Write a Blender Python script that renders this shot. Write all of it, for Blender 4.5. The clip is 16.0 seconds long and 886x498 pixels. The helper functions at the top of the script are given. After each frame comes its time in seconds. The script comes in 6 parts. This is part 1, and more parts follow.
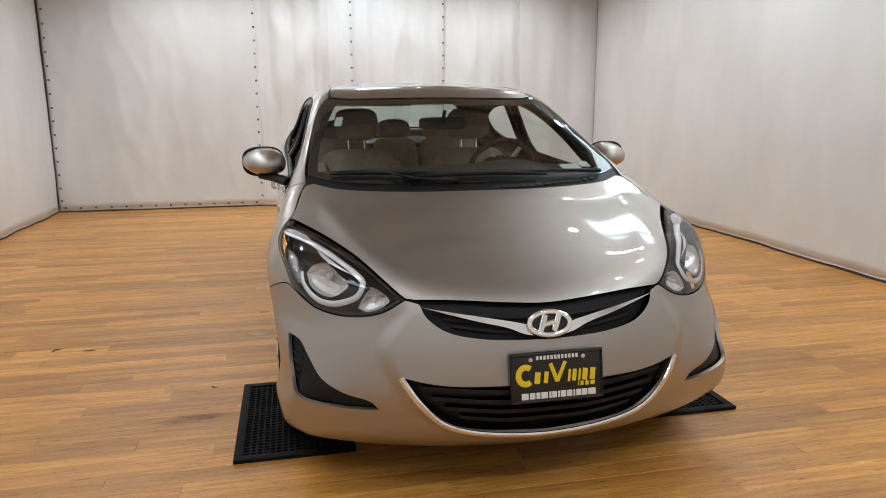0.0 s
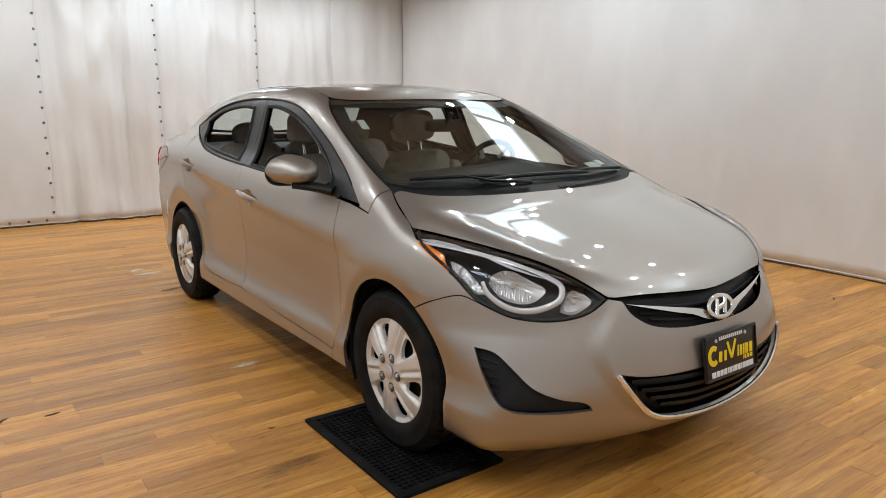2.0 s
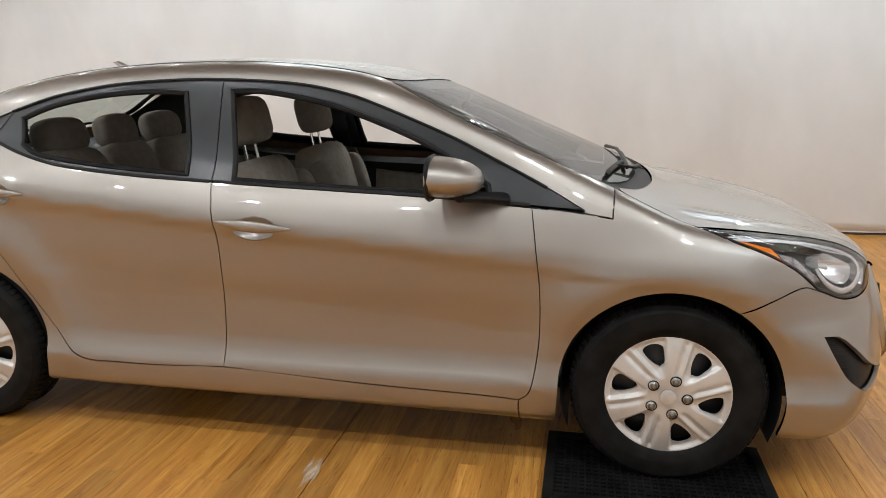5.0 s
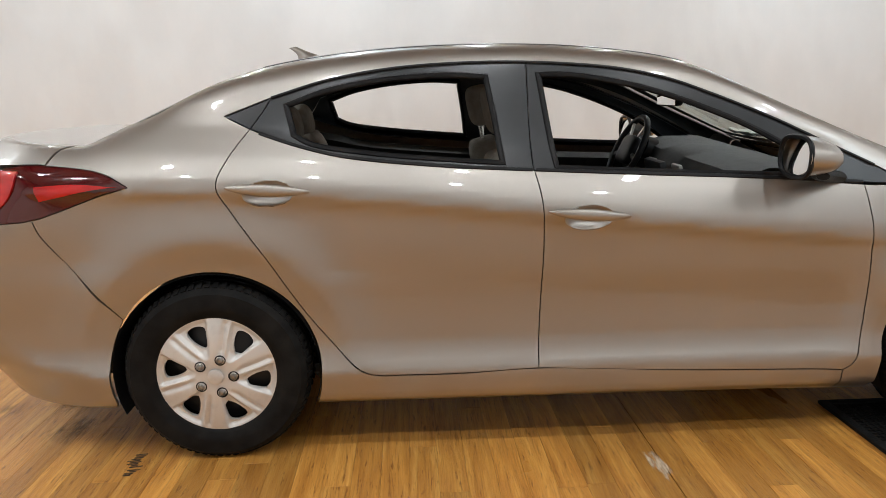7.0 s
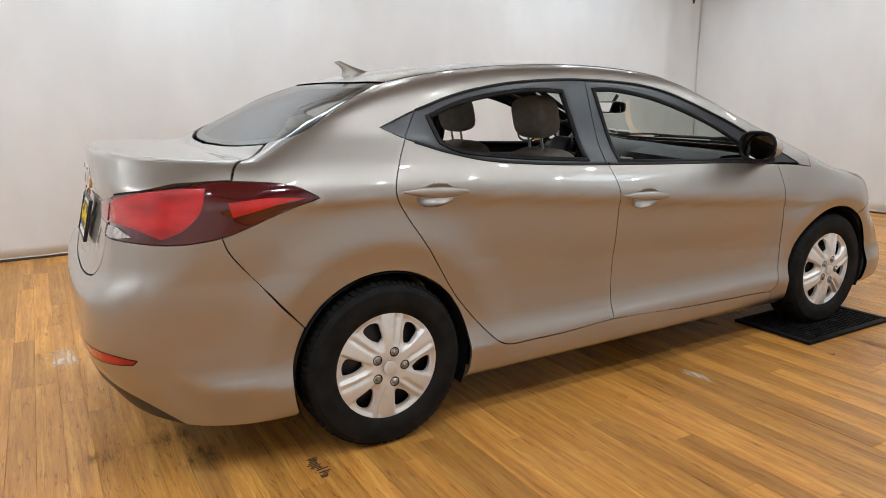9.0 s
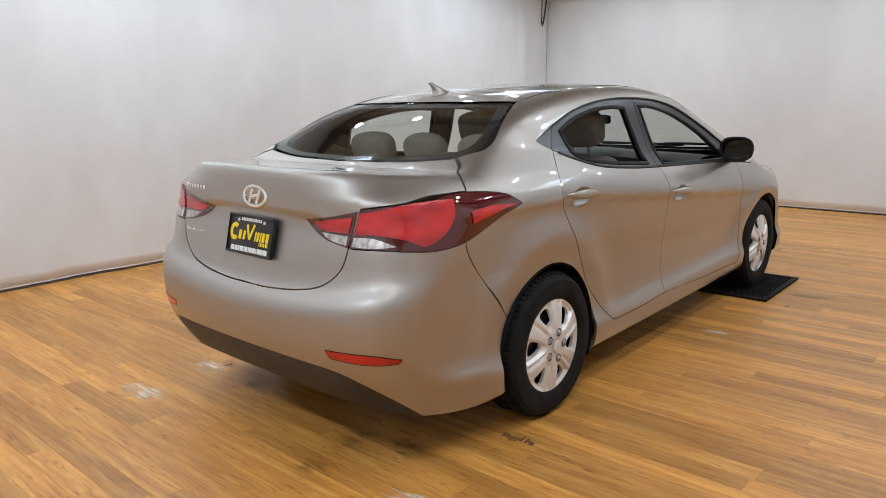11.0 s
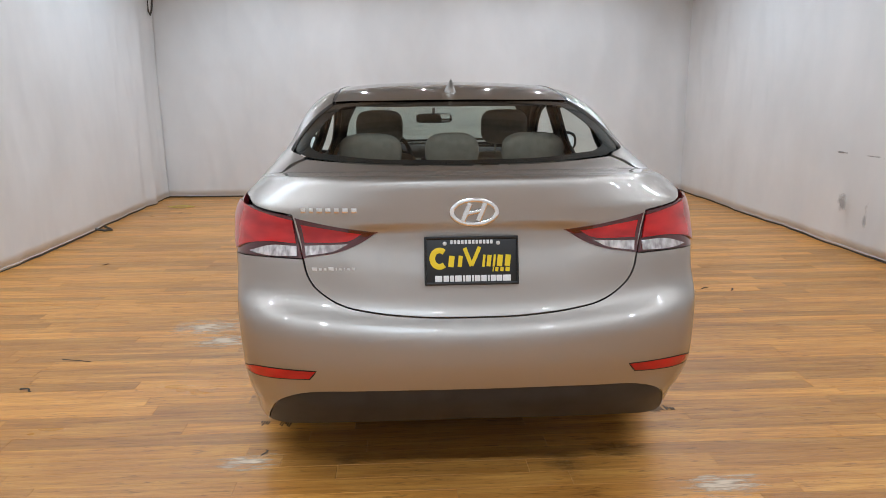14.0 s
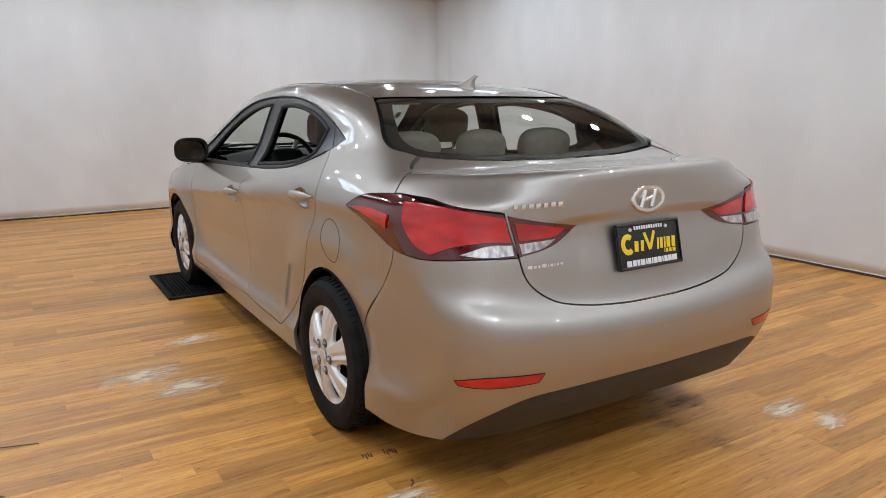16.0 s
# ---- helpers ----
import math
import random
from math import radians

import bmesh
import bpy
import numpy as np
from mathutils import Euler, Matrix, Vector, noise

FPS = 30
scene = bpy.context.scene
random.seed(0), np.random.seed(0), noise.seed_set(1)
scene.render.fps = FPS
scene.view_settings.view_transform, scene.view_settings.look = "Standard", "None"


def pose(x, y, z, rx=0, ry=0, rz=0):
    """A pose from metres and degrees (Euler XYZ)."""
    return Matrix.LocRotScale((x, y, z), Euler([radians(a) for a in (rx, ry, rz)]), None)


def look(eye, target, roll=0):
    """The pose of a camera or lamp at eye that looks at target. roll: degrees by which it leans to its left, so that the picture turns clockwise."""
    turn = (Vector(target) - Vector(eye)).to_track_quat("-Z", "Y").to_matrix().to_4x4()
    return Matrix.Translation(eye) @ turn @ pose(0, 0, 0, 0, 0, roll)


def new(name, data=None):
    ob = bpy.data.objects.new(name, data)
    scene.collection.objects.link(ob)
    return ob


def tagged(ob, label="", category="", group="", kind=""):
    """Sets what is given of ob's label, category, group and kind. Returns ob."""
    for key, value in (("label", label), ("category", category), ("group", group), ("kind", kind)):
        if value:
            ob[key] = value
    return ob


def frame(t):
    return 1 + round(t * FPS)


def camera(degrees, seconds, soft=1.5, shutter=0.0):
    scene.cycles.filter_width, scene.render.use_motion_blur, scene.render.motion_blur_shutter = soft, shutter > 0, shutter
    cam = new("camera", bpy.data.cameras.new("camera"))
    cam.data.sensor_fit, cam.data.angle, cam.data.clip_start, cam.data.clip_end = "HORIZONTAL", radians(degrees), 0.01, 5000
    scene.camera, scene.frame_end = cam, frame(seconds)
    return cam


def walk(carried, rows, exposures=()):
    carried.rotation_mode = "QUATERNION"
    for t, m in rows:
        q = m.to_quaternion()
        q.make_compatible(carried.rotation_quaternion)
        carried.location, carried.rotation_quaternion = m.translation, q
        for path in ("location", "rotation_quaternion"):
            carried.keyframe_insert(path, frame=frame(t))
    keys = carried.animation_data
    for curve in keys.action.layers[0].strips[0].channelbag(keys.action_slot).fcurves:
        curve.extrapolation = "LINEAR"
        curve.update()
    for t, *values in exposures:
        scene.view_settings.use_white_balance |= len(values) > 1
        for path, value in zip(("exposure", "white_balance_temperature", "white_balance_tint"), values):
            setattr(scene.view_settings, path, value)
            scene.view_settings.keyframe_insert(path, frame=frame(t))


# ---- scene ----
cam = camera(64.5, 16.0, 0.7)
PATH = [
    (0, (-0.787, -4.2, 1.299), (-0.372, -2.285, 0.898), -0.3),
    (0.5, (-1.116, -4.154, 1.309), (-0.557, -2.277, 0.901), -0.3),
    (1, (-1.442, -3.978, 1.307), (-0.717, -2.16, 0.897), -0.1),
    (1.5, (-1.842, -3.766, 1.316), (-0.899, -2.051, 0.907), 0.0),
    (2, (-2.181, -3.531, 1.307), (-1.036, -1.941, 0.907), -0.1),
    (2.5, (-2.456, -3.218, 1.302), (-1.127, -1.778, 0.905), -0.2),
    (3, (-2.762, -2.83, 1.289), (-1.218, -1.62, 0.899), 0.0),
    (3.2, (-2.844, -2.659, 1.28), (-1.226, -1.551, 0.889), 0.1),
    (5.3, (-3.103, -0.755, 1.327), (-1.178, -0.461, 0.87), -0.5),
    (5.5, (-3.107, -0.547, 1.327), (-1.172, -0.314, 0.877), -0.3),
    (6, (-3.092, -0.116, 1.309), (-1.149, 0.041, 0.859), -0.4),
    (6.5, (-3.141, 0.29, 1.272), (-1.19, 0.378, 0.84), -0.5),
    (7, (-3.146, 0.679, 1.253), (-1.197, 0.585, 0.813), -0.7),
    (7.5, (-3.098, 1.089, 1.237), (-1.164, 0.835, 0.797), -0.6),
    (8, (-3.135, 1.490, 1.245), (-1.236, 1.022, 0.817), -0.7),
    (8.5, (-3.159, 1.944, 1.267), (-1.365, 1.171, 0.842), -0.8),
    (9, (-3.083, 2.382, 1.302), (-1.388, 1.414, 0.865), -0.7),
    (9.5, (-3.051, 2.772, 1.327), (-1.416, 1.707, 0.889), -0.7),
    (10, (-2.965, 3.179, 1.364), (-1.433, 1.97, 0.928), -0.8),
    (10.2, (-2.893, 3.339, 1.357), (-1.403, 2.074, 0.929), -0.9),
    (12.5, (-1.137, 4.32, 1.379), (-0.4, 2.514, 0.938), -0.7),
    (13, (-0.73, 4.451, 1.386), (-0.261, 2.557, 0.946), -0.5),
    (13.5, (-0.275, 4.464, 1.386), (-0.075, 2.524, 0.945), -0.5),
    (14, (0.211, 4.487, 1.382), (0.112, 2.538, 0.946), -0.4),
    (14.5, (0.659, 4.404, 1.362), (0.278, 2.489, 0.928), -0.3),
    (15, (1.113, 4.299, 1.354), (0.479, 2.452, 0.924), -0.2),
    (15.5, (1.512, 4.168, 1.348), (0.671, 2.404, 0.92), -0.1),
    (16, (1.887, 3.915, 1.341), (0.857, 2.253, 0.92), 0.0),
]
walk(cam, [(t, look(eye, target, roll)) for t, eye, target, roll in PATH], [(0.0, -0.06, 6500, 10), (2.6, -0.04, 6500, 10), (5.6, 0.12, 6600, 10), (9.9, 0.14, 6250, 10), (12.6, 0.0, 6020, 11), (16.0, 0.0, 6080, 11)])

# ---- world and light
world = bpy.data.worlds.new("world")
scene.world = world
world.use_nodes = True
world.node_tree.nodes["Background"].inputs[0].default_value = (0.9, 0.95, 1.0, 1)
world.node_tree.nodes["Background"].inputs[1].default_value = 0.02

ROOM_W, ROOM_E, ROOM_S, ROOM_N = -3.66, 3.52, -5.22, 5.38
CEILING = 3.3
PANEL_POWER = 9.0
TRACKS = (4.55, 3.4, 2.3, 1.2, 0.1, -1.0, -2.1, -3.2, -4.25)
LAMP_ROW = [(x, 10.0) for x in (-2.35, -1.6, -0.85, 0.0, 0.85, 1.6, 2.35)]  # places along an end track, and watts
LAMP_MID = [(x, 7.4) for x in (-2.75, -1.85, 1.85, 2.75)]  # the tracks over the car
# the last panel is added only to wash the north curtain with cool light
LIGHT_PANELS = [(2.5, 1.15), (-2.75, -2.95), (2.6, -3.2), (0.3, 4.72)]



# ---- building helpers
def mesh_object(name, verts, faces, material, parent=None, label="", normals=None, smooth=True):
    me = bpy.data.meshes.new(name)
    me.from_pydata([tuple(v) for v in verts], [], [tuple(int(i) for i in f) for f in faces])
    me.materials.append(material)
    if smooth:
        me.shade_smooth()
    if normals is not None:
        me.normals_split_custom_set_from_vertices([tuple(n) for n in normals])
    me.update()
    ob = new(name, me)
    ob.parent = parent
    if label:
        ob["label"] = label
    return ob


def part(name, bm, material, parent=None, label="", smooth=True):
    me = bpy.data.meshes.new(name)
    bmesh.ops.recalc_face_normals(bm, faces=bm.faces[:])
    bm.to_mesh(me)
    bm.free()
    me.materials.append(material)
    if smooth:
        me.shade_smooth()
        me.set_sharp_from_angle(angle=radians(38))
    ob = new(name, me)
    ob.parent = parent
    if label:
        ob["label"] = label
    return ob


def thing(name, label, category, group="", kind=""):
    return tagged(new(name), label, category, group, kind)


def box_bm(size, bevel=0.0, segments=2, m=None):
    bm = bmesh.new()
    bmesh.ops.create_cube(bm, size=1, matrix=Matrix.Diagonal((*size, 1)))
    if bevel:
        bmesh.ops.bevel(bm, geom=bm.edges[:], offset=bevel, segments=segments, affect="EDGES", profile=0.6)
    if m is not None:
        bm.transform(m)
    return bm


def lathe_bm(profile, segments=64, axis="X"):
    """Turns (radius, along) pairs about the axis."""
    bm = bmesh.new()
    rings = []
    for n in range(segments):
        a = 2 * math.pi * n / segments
        rings.append([bm.verts.new((h, r * math.cos(a), r * math.sin(a)) if axis == "X" else (r * math.cos(a), r * math.sin(a), h)) for r, h in profile])
    for n in range(segments):
        p, q = rings[n], rings[(n + 1) % segments]
        for i in range(len(profile) - 1):
            bm.faces.new((p[i], q[i], q[i + 1], p[i + 1]))
    bmesh.ops.remove_doubles(bm, verts=bm.verts[:], dist=1e-5)
    return bm


def tube_bm(points, radius, sides=8, closed=False, flat=1.0, taper=None, up=(0, 0, 1)):
    """A tube along points; flat squeezes it along the direction up."""
    pts = [Vector(p) for p in points]
    bm = bmesh.new()
    rings = []
    n = len(pts)
    for i, p in enumerate(pts):
        a = pts[(i - 1) % n] if closed or i else pts[0]
        b = pts[(i + 1) % n] if closed or i < n - 1 else pts[-1]
        d = (b - a).normalized()
        u = up[i] if isinstance(up, list) else Vector(up)
        u = Vector(u)
        s = d.cross(u).normalized()
        w = s.cross(d).normalized()
        r = radius * (taper[i] if taper else 1)
        rings.append([bm.verts.new(p + s * r * math.cos(2 * math.pi * k / sides) + w * r * flat * math.sin(2 * math.pi * k / sides)) for k in range(sides)])
    for i in range(n if closed else n - 1):
        p, q = rings[i], rings[(i + 1) % n]
        for k in range(sides):
            bm.faces.new((p[k], p[(k + 1) % sides], q[(k + 1) % sides], q[k]))
    if not closed:
        bm.faces.new(rings[0][::-1])
        bm.faces.new(rings[-1])
    return bm


def smooth_chain(points, step):
    """A curve through a few points (Catmull-Rom), sampled at about the given step."""
    p = np.array(points, float)
    if len(p) == 2:
        n = max(1, int(np.ceil(np.linalg.norm(p[1] - p[0]) / step)))
        return p[0] + (p[1] - p[0]) * (np.arange(n + 1) / n)[:, None]
    q = np.vstack([2 * p[0] - p[1], p, 2 * p[-1] - p[-2]])
    out = []
    for i in range(1, len(q) - 2):
        n = max(1, int(np.ceil(np.linalg.norm(q[i + 1] - q[i]) / step)))
        t = (np.arange(n) / n)[:, None]
        t0 = 0.0
        t1 = t0 + max(np.linalg.norm(q[i] - q[i - 1]), 1e-6) ** 0.5
        t2 = t1 + max(np.linalg.norm(q[i + 1] - q[i]), 1e-6) ** 0.5
        t3 = t2 + max(np.linalg.norm(q[i + 2] - q[i + 1]), 1e-6) ** 0.5
        u = t1 + (t2 - t1) * t
        a1 = (t1 - u) / (t1 - t0) * q[i - 1] + (u - t0) / (t1 - t0) * q[i]
        a2 = (t2 - u) / (t2 - t1) * q[i] + (u - t1) / (t2 - t1) * q[i + 1]
        a3 = (t3 - u) / (t3 - t2) * q[i + 1] + (u - t2) / (t3 - t2) * q[i + 2]
        b1 = (t2 - u) / (t2 - t0) * a1 + (u - t0) / (t2 - t0) * a2
        b2 = (t3 - u) / (t3 - t1) * a2 + (u - t1) / (t3 - t1) * a3
        out.append((t2 - u) / (t2 - t1) * b1 + (u - t1) / (t2 - t1) * b2)
    return np.vstack(out + [p[-1:]])


# ---- materials
def material(name, color, rough=0.5, metal=0.0, coat=0.0, spec=0.5):
    m = bpy.data.materials.new(name)
    m.use_nodes = True
    b = m.node_tree.nodes["Principled BSDF"]
    b.inputs["Base Color"].default_value = (*color, 1)
    b.inputs["Roughness"].default_value = rough
    b.inputs["Metallic"].default_value = metal
    b.inputs["Coat Weight"].default_value = coat
    b.inputs["Coat Roughness"].default_value = 0.015
    b.inputs["Specular IOR Level"].default_value = spec
    return m


def node(m, kind, **values):
    n = m.node_tree.nodes.new(kind)
    for key, value in values.items():
        n.inputs[key.replace("_", " ")].default_value = value
    return n


def link(m, a, out, b, into):
    m.node_tree.links.new(a.outputs[out], b.inputs[into])


def mottled(m, color, other, scale, detail=4.0, stretch=(1, 1, 1), bump=0.0, bump_scale=None, low=0.35, high=0.65, rough=None):
    """Varies the base colour between two tones by noise in object space, with fine relief."""
    b = m.node_tree.nodes["Principled BSDF"]
    co = m.node_tree.nodes.new("ShaderNodeTexCoord")
    mp = node(m, "ShaderNodeMapping")
    mp.inputs["Scale"].default_value = stretch
    link(m, co, "Object", mp, "Vector")
    nz = node(m, "ShaderNodeTexNoise", Scale=scale, Detail=detail)
    link(m, mp, "Vector", nz, "Vector")
    ramp = m.node_tree.nodes.new("ShaderNodeValToRGB")
    ramp.color_ramp.elements[0].position, ramp.color_ramp.elements[1].position = low, high
    ramp.color_ramp.elements[0].color, ramp.color_ramp.elements[1].color = (*color, 1), (*other, 1)
    link(m, nz, "Fac", ramp, "Fac")
    link(m, ramp, "Color", b, "Base Color")
    if rough:
        mr = node(m, "ShaderNodeMapRange")
        mr.inputs["To Min"].default_value, mr.inputs["To Max"].default_value = rough
        link(m, nz, "Fac", mr, "Value")
        link(m, mr, "Result", b, "Roughness")
    if bump:
        fine = node(m, "ShaderNodeTexNoise", Scale=bump_scale or scale * 8, Detail=3.0)
        link(m, mp, "Vector", fine, "Vector")
        bp = node(m, "ShaderNodeBump", Strength=bump, Distance=0.01)
        link(m, fine, "Fac", bp, "Height")
        link(m, bp, "Normal", b, "Normal")
    return m


def glass(name, tint, gloss_floor=0.07):
    m = bpy.data.materials.new(name)
    m.use_nodes = True
    nt = m.node_tree
    nt.nodes.remove(nt.nodes["Principled BSDF"])
    out = nt.nodes["Material Output"]
    see, shine, mix = nt.nodes.new("ShaderNodeBsdfTransparent"), nt.nodes.new("ShaderNodeBsdfGlossy"), nt.nodes.new("ShaderNodeMixShader")
    see.inputs["Color"].default_value = (*tint, 1)
    shine.inputs["Roughness"].default_value = 0.01
    face, curve, scale = nt.nodes.new("ShaderNodeLayerWeight"), nt.nodes.new("ShaderNodeMath"), nt.nodes.new("ShaderNodeMath")
    face.inputs["Blend"].default_value = 0.5
    curve.operation, scale.operation = "POWER", "MULTIPLY_ADD"
    curve.inputs[1].default_value = 3.6
    scale.inputs[1].default_value, scale.inputs[2].default_value = 0.85, gloss_floor
    nt.links.new(face.outputs["Facing"], curve.inputs[0])
    nt.links.new(curve.outputs[0], scale.inputs[0])
    nt.links.new(scale.outputs[0], mix.inputs[0])
    nt.links.new(see.outputs[0], mix.inputs[1])
    nt.links.new(shine.outputs[0], mix.inputs[2])
    nt.links.new(mix.outputs[0], out.inputs["Surface"])
    return m


PAINT = material("champagne_paint", (0.410, 0.381, 0.348), 0.44, 0.93, 1.0)
flake = node(PAINT, "ShaderNodeTexNoise", Scale=900.0, Detail=1.0)
flake_co = PAINT.node_tree.nodes.new("ShaderNodeTexCoord")
link(PAINT, flake_co, "Object", flake, "Vector")
flake_bump = node(PAINT, "ShaderNodeBump", Strength=0.05, Distance=0.002)
link(PAINT, flake, "Fac", flake_bump, "Height")
link(PAINT, flake_bump, "Normal", PAINT.node_tree.nodes["Principled BSDF"], "Normal")
BLACK = mottled(material("black_plastic", (0.014, 0.014, 0.015), 0.45, spec=0.2), (0.008, 0.008, 0.009), (0.016, 0.016, 0.017), 9.0, bump=0.05, bump_scale=400)
TRIM = mottled(material("satin_black_trim", (0.022, 0.025, 0.028), 0.30, spec=0.5), (0.018, 0.021, 0.024), (0.027, 0.030, 0.033), 5.0)
DIFFUSER = mottled(material("grey_black_plastic", (0.04, 0.04, 0.042), 0.5), (0.018, 0.018, 0.019), (0.028, 0.028, 0.029), 12.0, bump=0.08, bump_scale=500)
RUBBER = mottled(material("tyre_rubber", (0.02, 0.02, 0.02), 0.7, spec=0.14), (0.006, 0.006, 0.006), (0.014, 0.0135, 0.013), 14.0, bump=0.1, bump_scale=160)
CHROME = material("chrome", (0.86, 0.86, 0.86), 0.12, 0.9)
SILVER = mottled(material("silver_wheel_paint", (0.8, 0.79, 0.78), 0.38, 0.35, 0.3), (0.72, 0.705, 0.685), (0.60, 0.585, 0.565), 16.0, low=0.5, high=0.75)
STEEL = material("black_steel", (0.02, 0.02, 0.022), 0.4, 0.3)
STEEL_BRIGHT = material("worn_steel", (0.42, 0.41, 0.40), 0.3, 0.9)
FABRIC = mottled(material("beige_seat_fabric", (0.30, 0.26, 0.215), 0.9), (0.27, 0.235, 0.195), (0.33, 0.29, 0.245), 30.0, bump=0.25, bump_scale=420)
LINER = mottled(material("grey_beige_headliner", (0.42, 0.39, 0.35), 0.9), (0.40, 0.37, 0.33), (0.44, 0.41, 0.37), 25.0, bump=0.1, bump_scale=500)
DASH = mottled(material("dark_dash_plastic", (0.025, 0.026, 0.026), 0.55, spec=0.3), (0.020, 0.021, 0.021), (0.032, 0.033, 0.033), 20.0, bump=0.12, bump_scale=500)
SCREEN = glass("tinted_windscreen_glass", (0.78, 0.86, 0.82))
LENS = glass("clear_lamp_lens", (0.95, 0.95, 0.95))
RED = mottled(material("red_lamp_lens", (0.50, 0.008, 0.010), 0.22, 0.0, 1.0, 0.3), (0.34, 0.003, 0.005), (0.58, 0.010, 0.011), 7.0, 2.0, (1, 1, 3), 0.12, 120)
DARK_RED = material("dark_red_lamp_lens", (0.070, 0.002, 0.004), 0.08, 0.0, 1.0)
CLEAR = mottled(material("clear_reversing_lens", (0.34, 0.31, 0.31), 0.2, 0.6, 1.0), (0.30, 0.28, 0.28), (0.72, 0.70, 0.70), 60.0, 2.0, (1, 1, 0.3), 0.3, 220)
AMBER = material("amber_lens", (0.85, 0.22, 0.01), 0.18, 0.0, 1.0)
REFLECTOR = material("lamp_reflector", (0.90, 0.90, 0.91), 0.18, 0.7)
DRL = material("white_lamp_guide", (0.66, 0.66, 0.68), 0.22, 0.25, 0.6)
GRAIN = mottled(material("grained_reflector", (0.6, 0.6, 0.6), 0.15, 1.0), (0.25, 0.25, 0.25), (0.75, 0.75, 0.75), 90.0, 1.0, (1, 1, 1), 0.6, 170)
YELLOW = material("yellow_print", (0.85, 0.62, 0.01), 0.5)
WHITE = material("white_print", (0.8, 0.8, 0.8), 0.5)
PLATE = material("black_plate_plastic", (0.012, 0.012, 0.012), 0.35)
MIRROR = material("mirror_glass", (0.8, 0.82, 0.83), 0.01, 1.0)
STICKER = material("pale_sticker", (0.55, 0.62, 0.58), 0.6)


# ---- form of the car
def spl(pts, ease_out=0.38):
    """A smooth curve through a few (u, v) pairs: monotone cubic."""
    xs, ys = np.array(pts, float).T
    h, d = np.diff(xs), np.diff(ys) / np.diff(xs)
    m = np.zeros(len(xs))
    m[1:-1] = np.where(d[:-1] * d[1:] > 0, 2 * d[:-1] * d[1:] / np.where(d[:-1] + d[1:] == 0, 1, d[:-1] + d[1:]), 0)
    m[0], m[-1] = d[0], d[-1]

    def at(x):
        x = np.asarray(x, float)
        i = np.clip(np.searchsorted(xs, x) - 1, 0, len(h) - 1)
        t = np.clip((x - xs[i]) / h[i], -0.5, 1.5)
        lo, hi = t < 0, t > 1
        tc = np.clip(t, 0, 1)
        v = (2 * tc**3 - 3 * tc**2 + 1) * ys[i] + (tc**3 - 2 * tc**2 + tc) * h[i] * m[i] + (3 * tc**2 - 2 * tc**3) * ys[i + 1] + (tc**3 - tc**2) * h[i] * m[i + 1]
        return v + np.where(lo, t * h[i] * m[i], 0) + np.where(hi, (t - 1) * h[i] * m[i + 1], 0)

    us = np.linspace(xs[0] - 0.4, xs[-1] + 0.4, 4096)
    vs = at(us)
    reach = max(2, int(ease_out * np.median(h) / (us[1] - us[0])))
    soft = np.exp(-0.5 * (np.arange(-3 * reach, 3 * reach + 1) / reach) ** 2)
    vs = np.convolve(np.pad(vs, 3 * reach, "edge"), soft / soft.sum(), "valid")
    return lambda x: np.interp(x, us, vs)


def smax(a, b, k):
    h = np.maximum(k - np.abs(a - b), 0) / k
    return np.maximum(a, b) + h * h * h * k / 6


def smin(a, b, k):
    return -smax(-a, -b, k)


# ---- the car's outer form: half width by length and height, top by plan, front and rear by width and height
AXLE_F, AXLE_R, HUB_Z, TYRE_R = -1.35, 1.35, 0.312, 0.314
plan = spl([(-2.3, 0.80), (-1.9, 0.855), (-1.6, 0.872), (-1.2, 0.870), (-0.8, 0.862), (-0.2, 0.868), (0.5, 0.870), (1.0, 0.868), (1.4, 0.868), (1.8, 0.858), (2.1, 0.835), (2.4, 0.80)])
crease = spl([(-2.2, 0.62), (-1.4, 0.70), (-0.7, 0.755), (0.1, 0.832), (1.1, 0.930), (1.6, 0.957), (2.0, 0.965), (2.4, 0.97)])
under = spl([(0.0, -0.10), (0.17, -0.055), (0.215, -0.008), (0.27, -0.004), (0.315, -0.010), (0.34, -0.022), (0.37, -0.032), (0.42, -0.0375), (0.48, -0.037), (0.56, -0.032), (0.65, -0.026), (0.80, -0.024), (1.0, -0.027)], 0.12)
over = spl([(-0.30, -0.008), (-0.12, -0.013), (-0.030, -0.010), (0.0, 0.006), (0.04, -0.008), (0.10, -0.038), (0.16, -0.080), (0.22, -0.120), (0.40, -0.189), (0.60, -0.26)], 0.05)
ease = spl([(-2.2, 0.5), (-1.4, 0.56), (-0.9, 0.66), (-0.3, 0.9), (0.2, 1.0), (1.0, 1.0), (1.3, 1.0), (1.7, 0.98), (2.0, 0.98), (2.4, 0.98)])
cabin_in = spl([(-1.4, -0.02), (-1.0, -0.005), (-0.4, 0.0), (0.8, 0.0), (1.2, -0.015), (1.5, -0.045), (1.8, -0.10), (2.0, -0.12), (2.2, -0.13)])


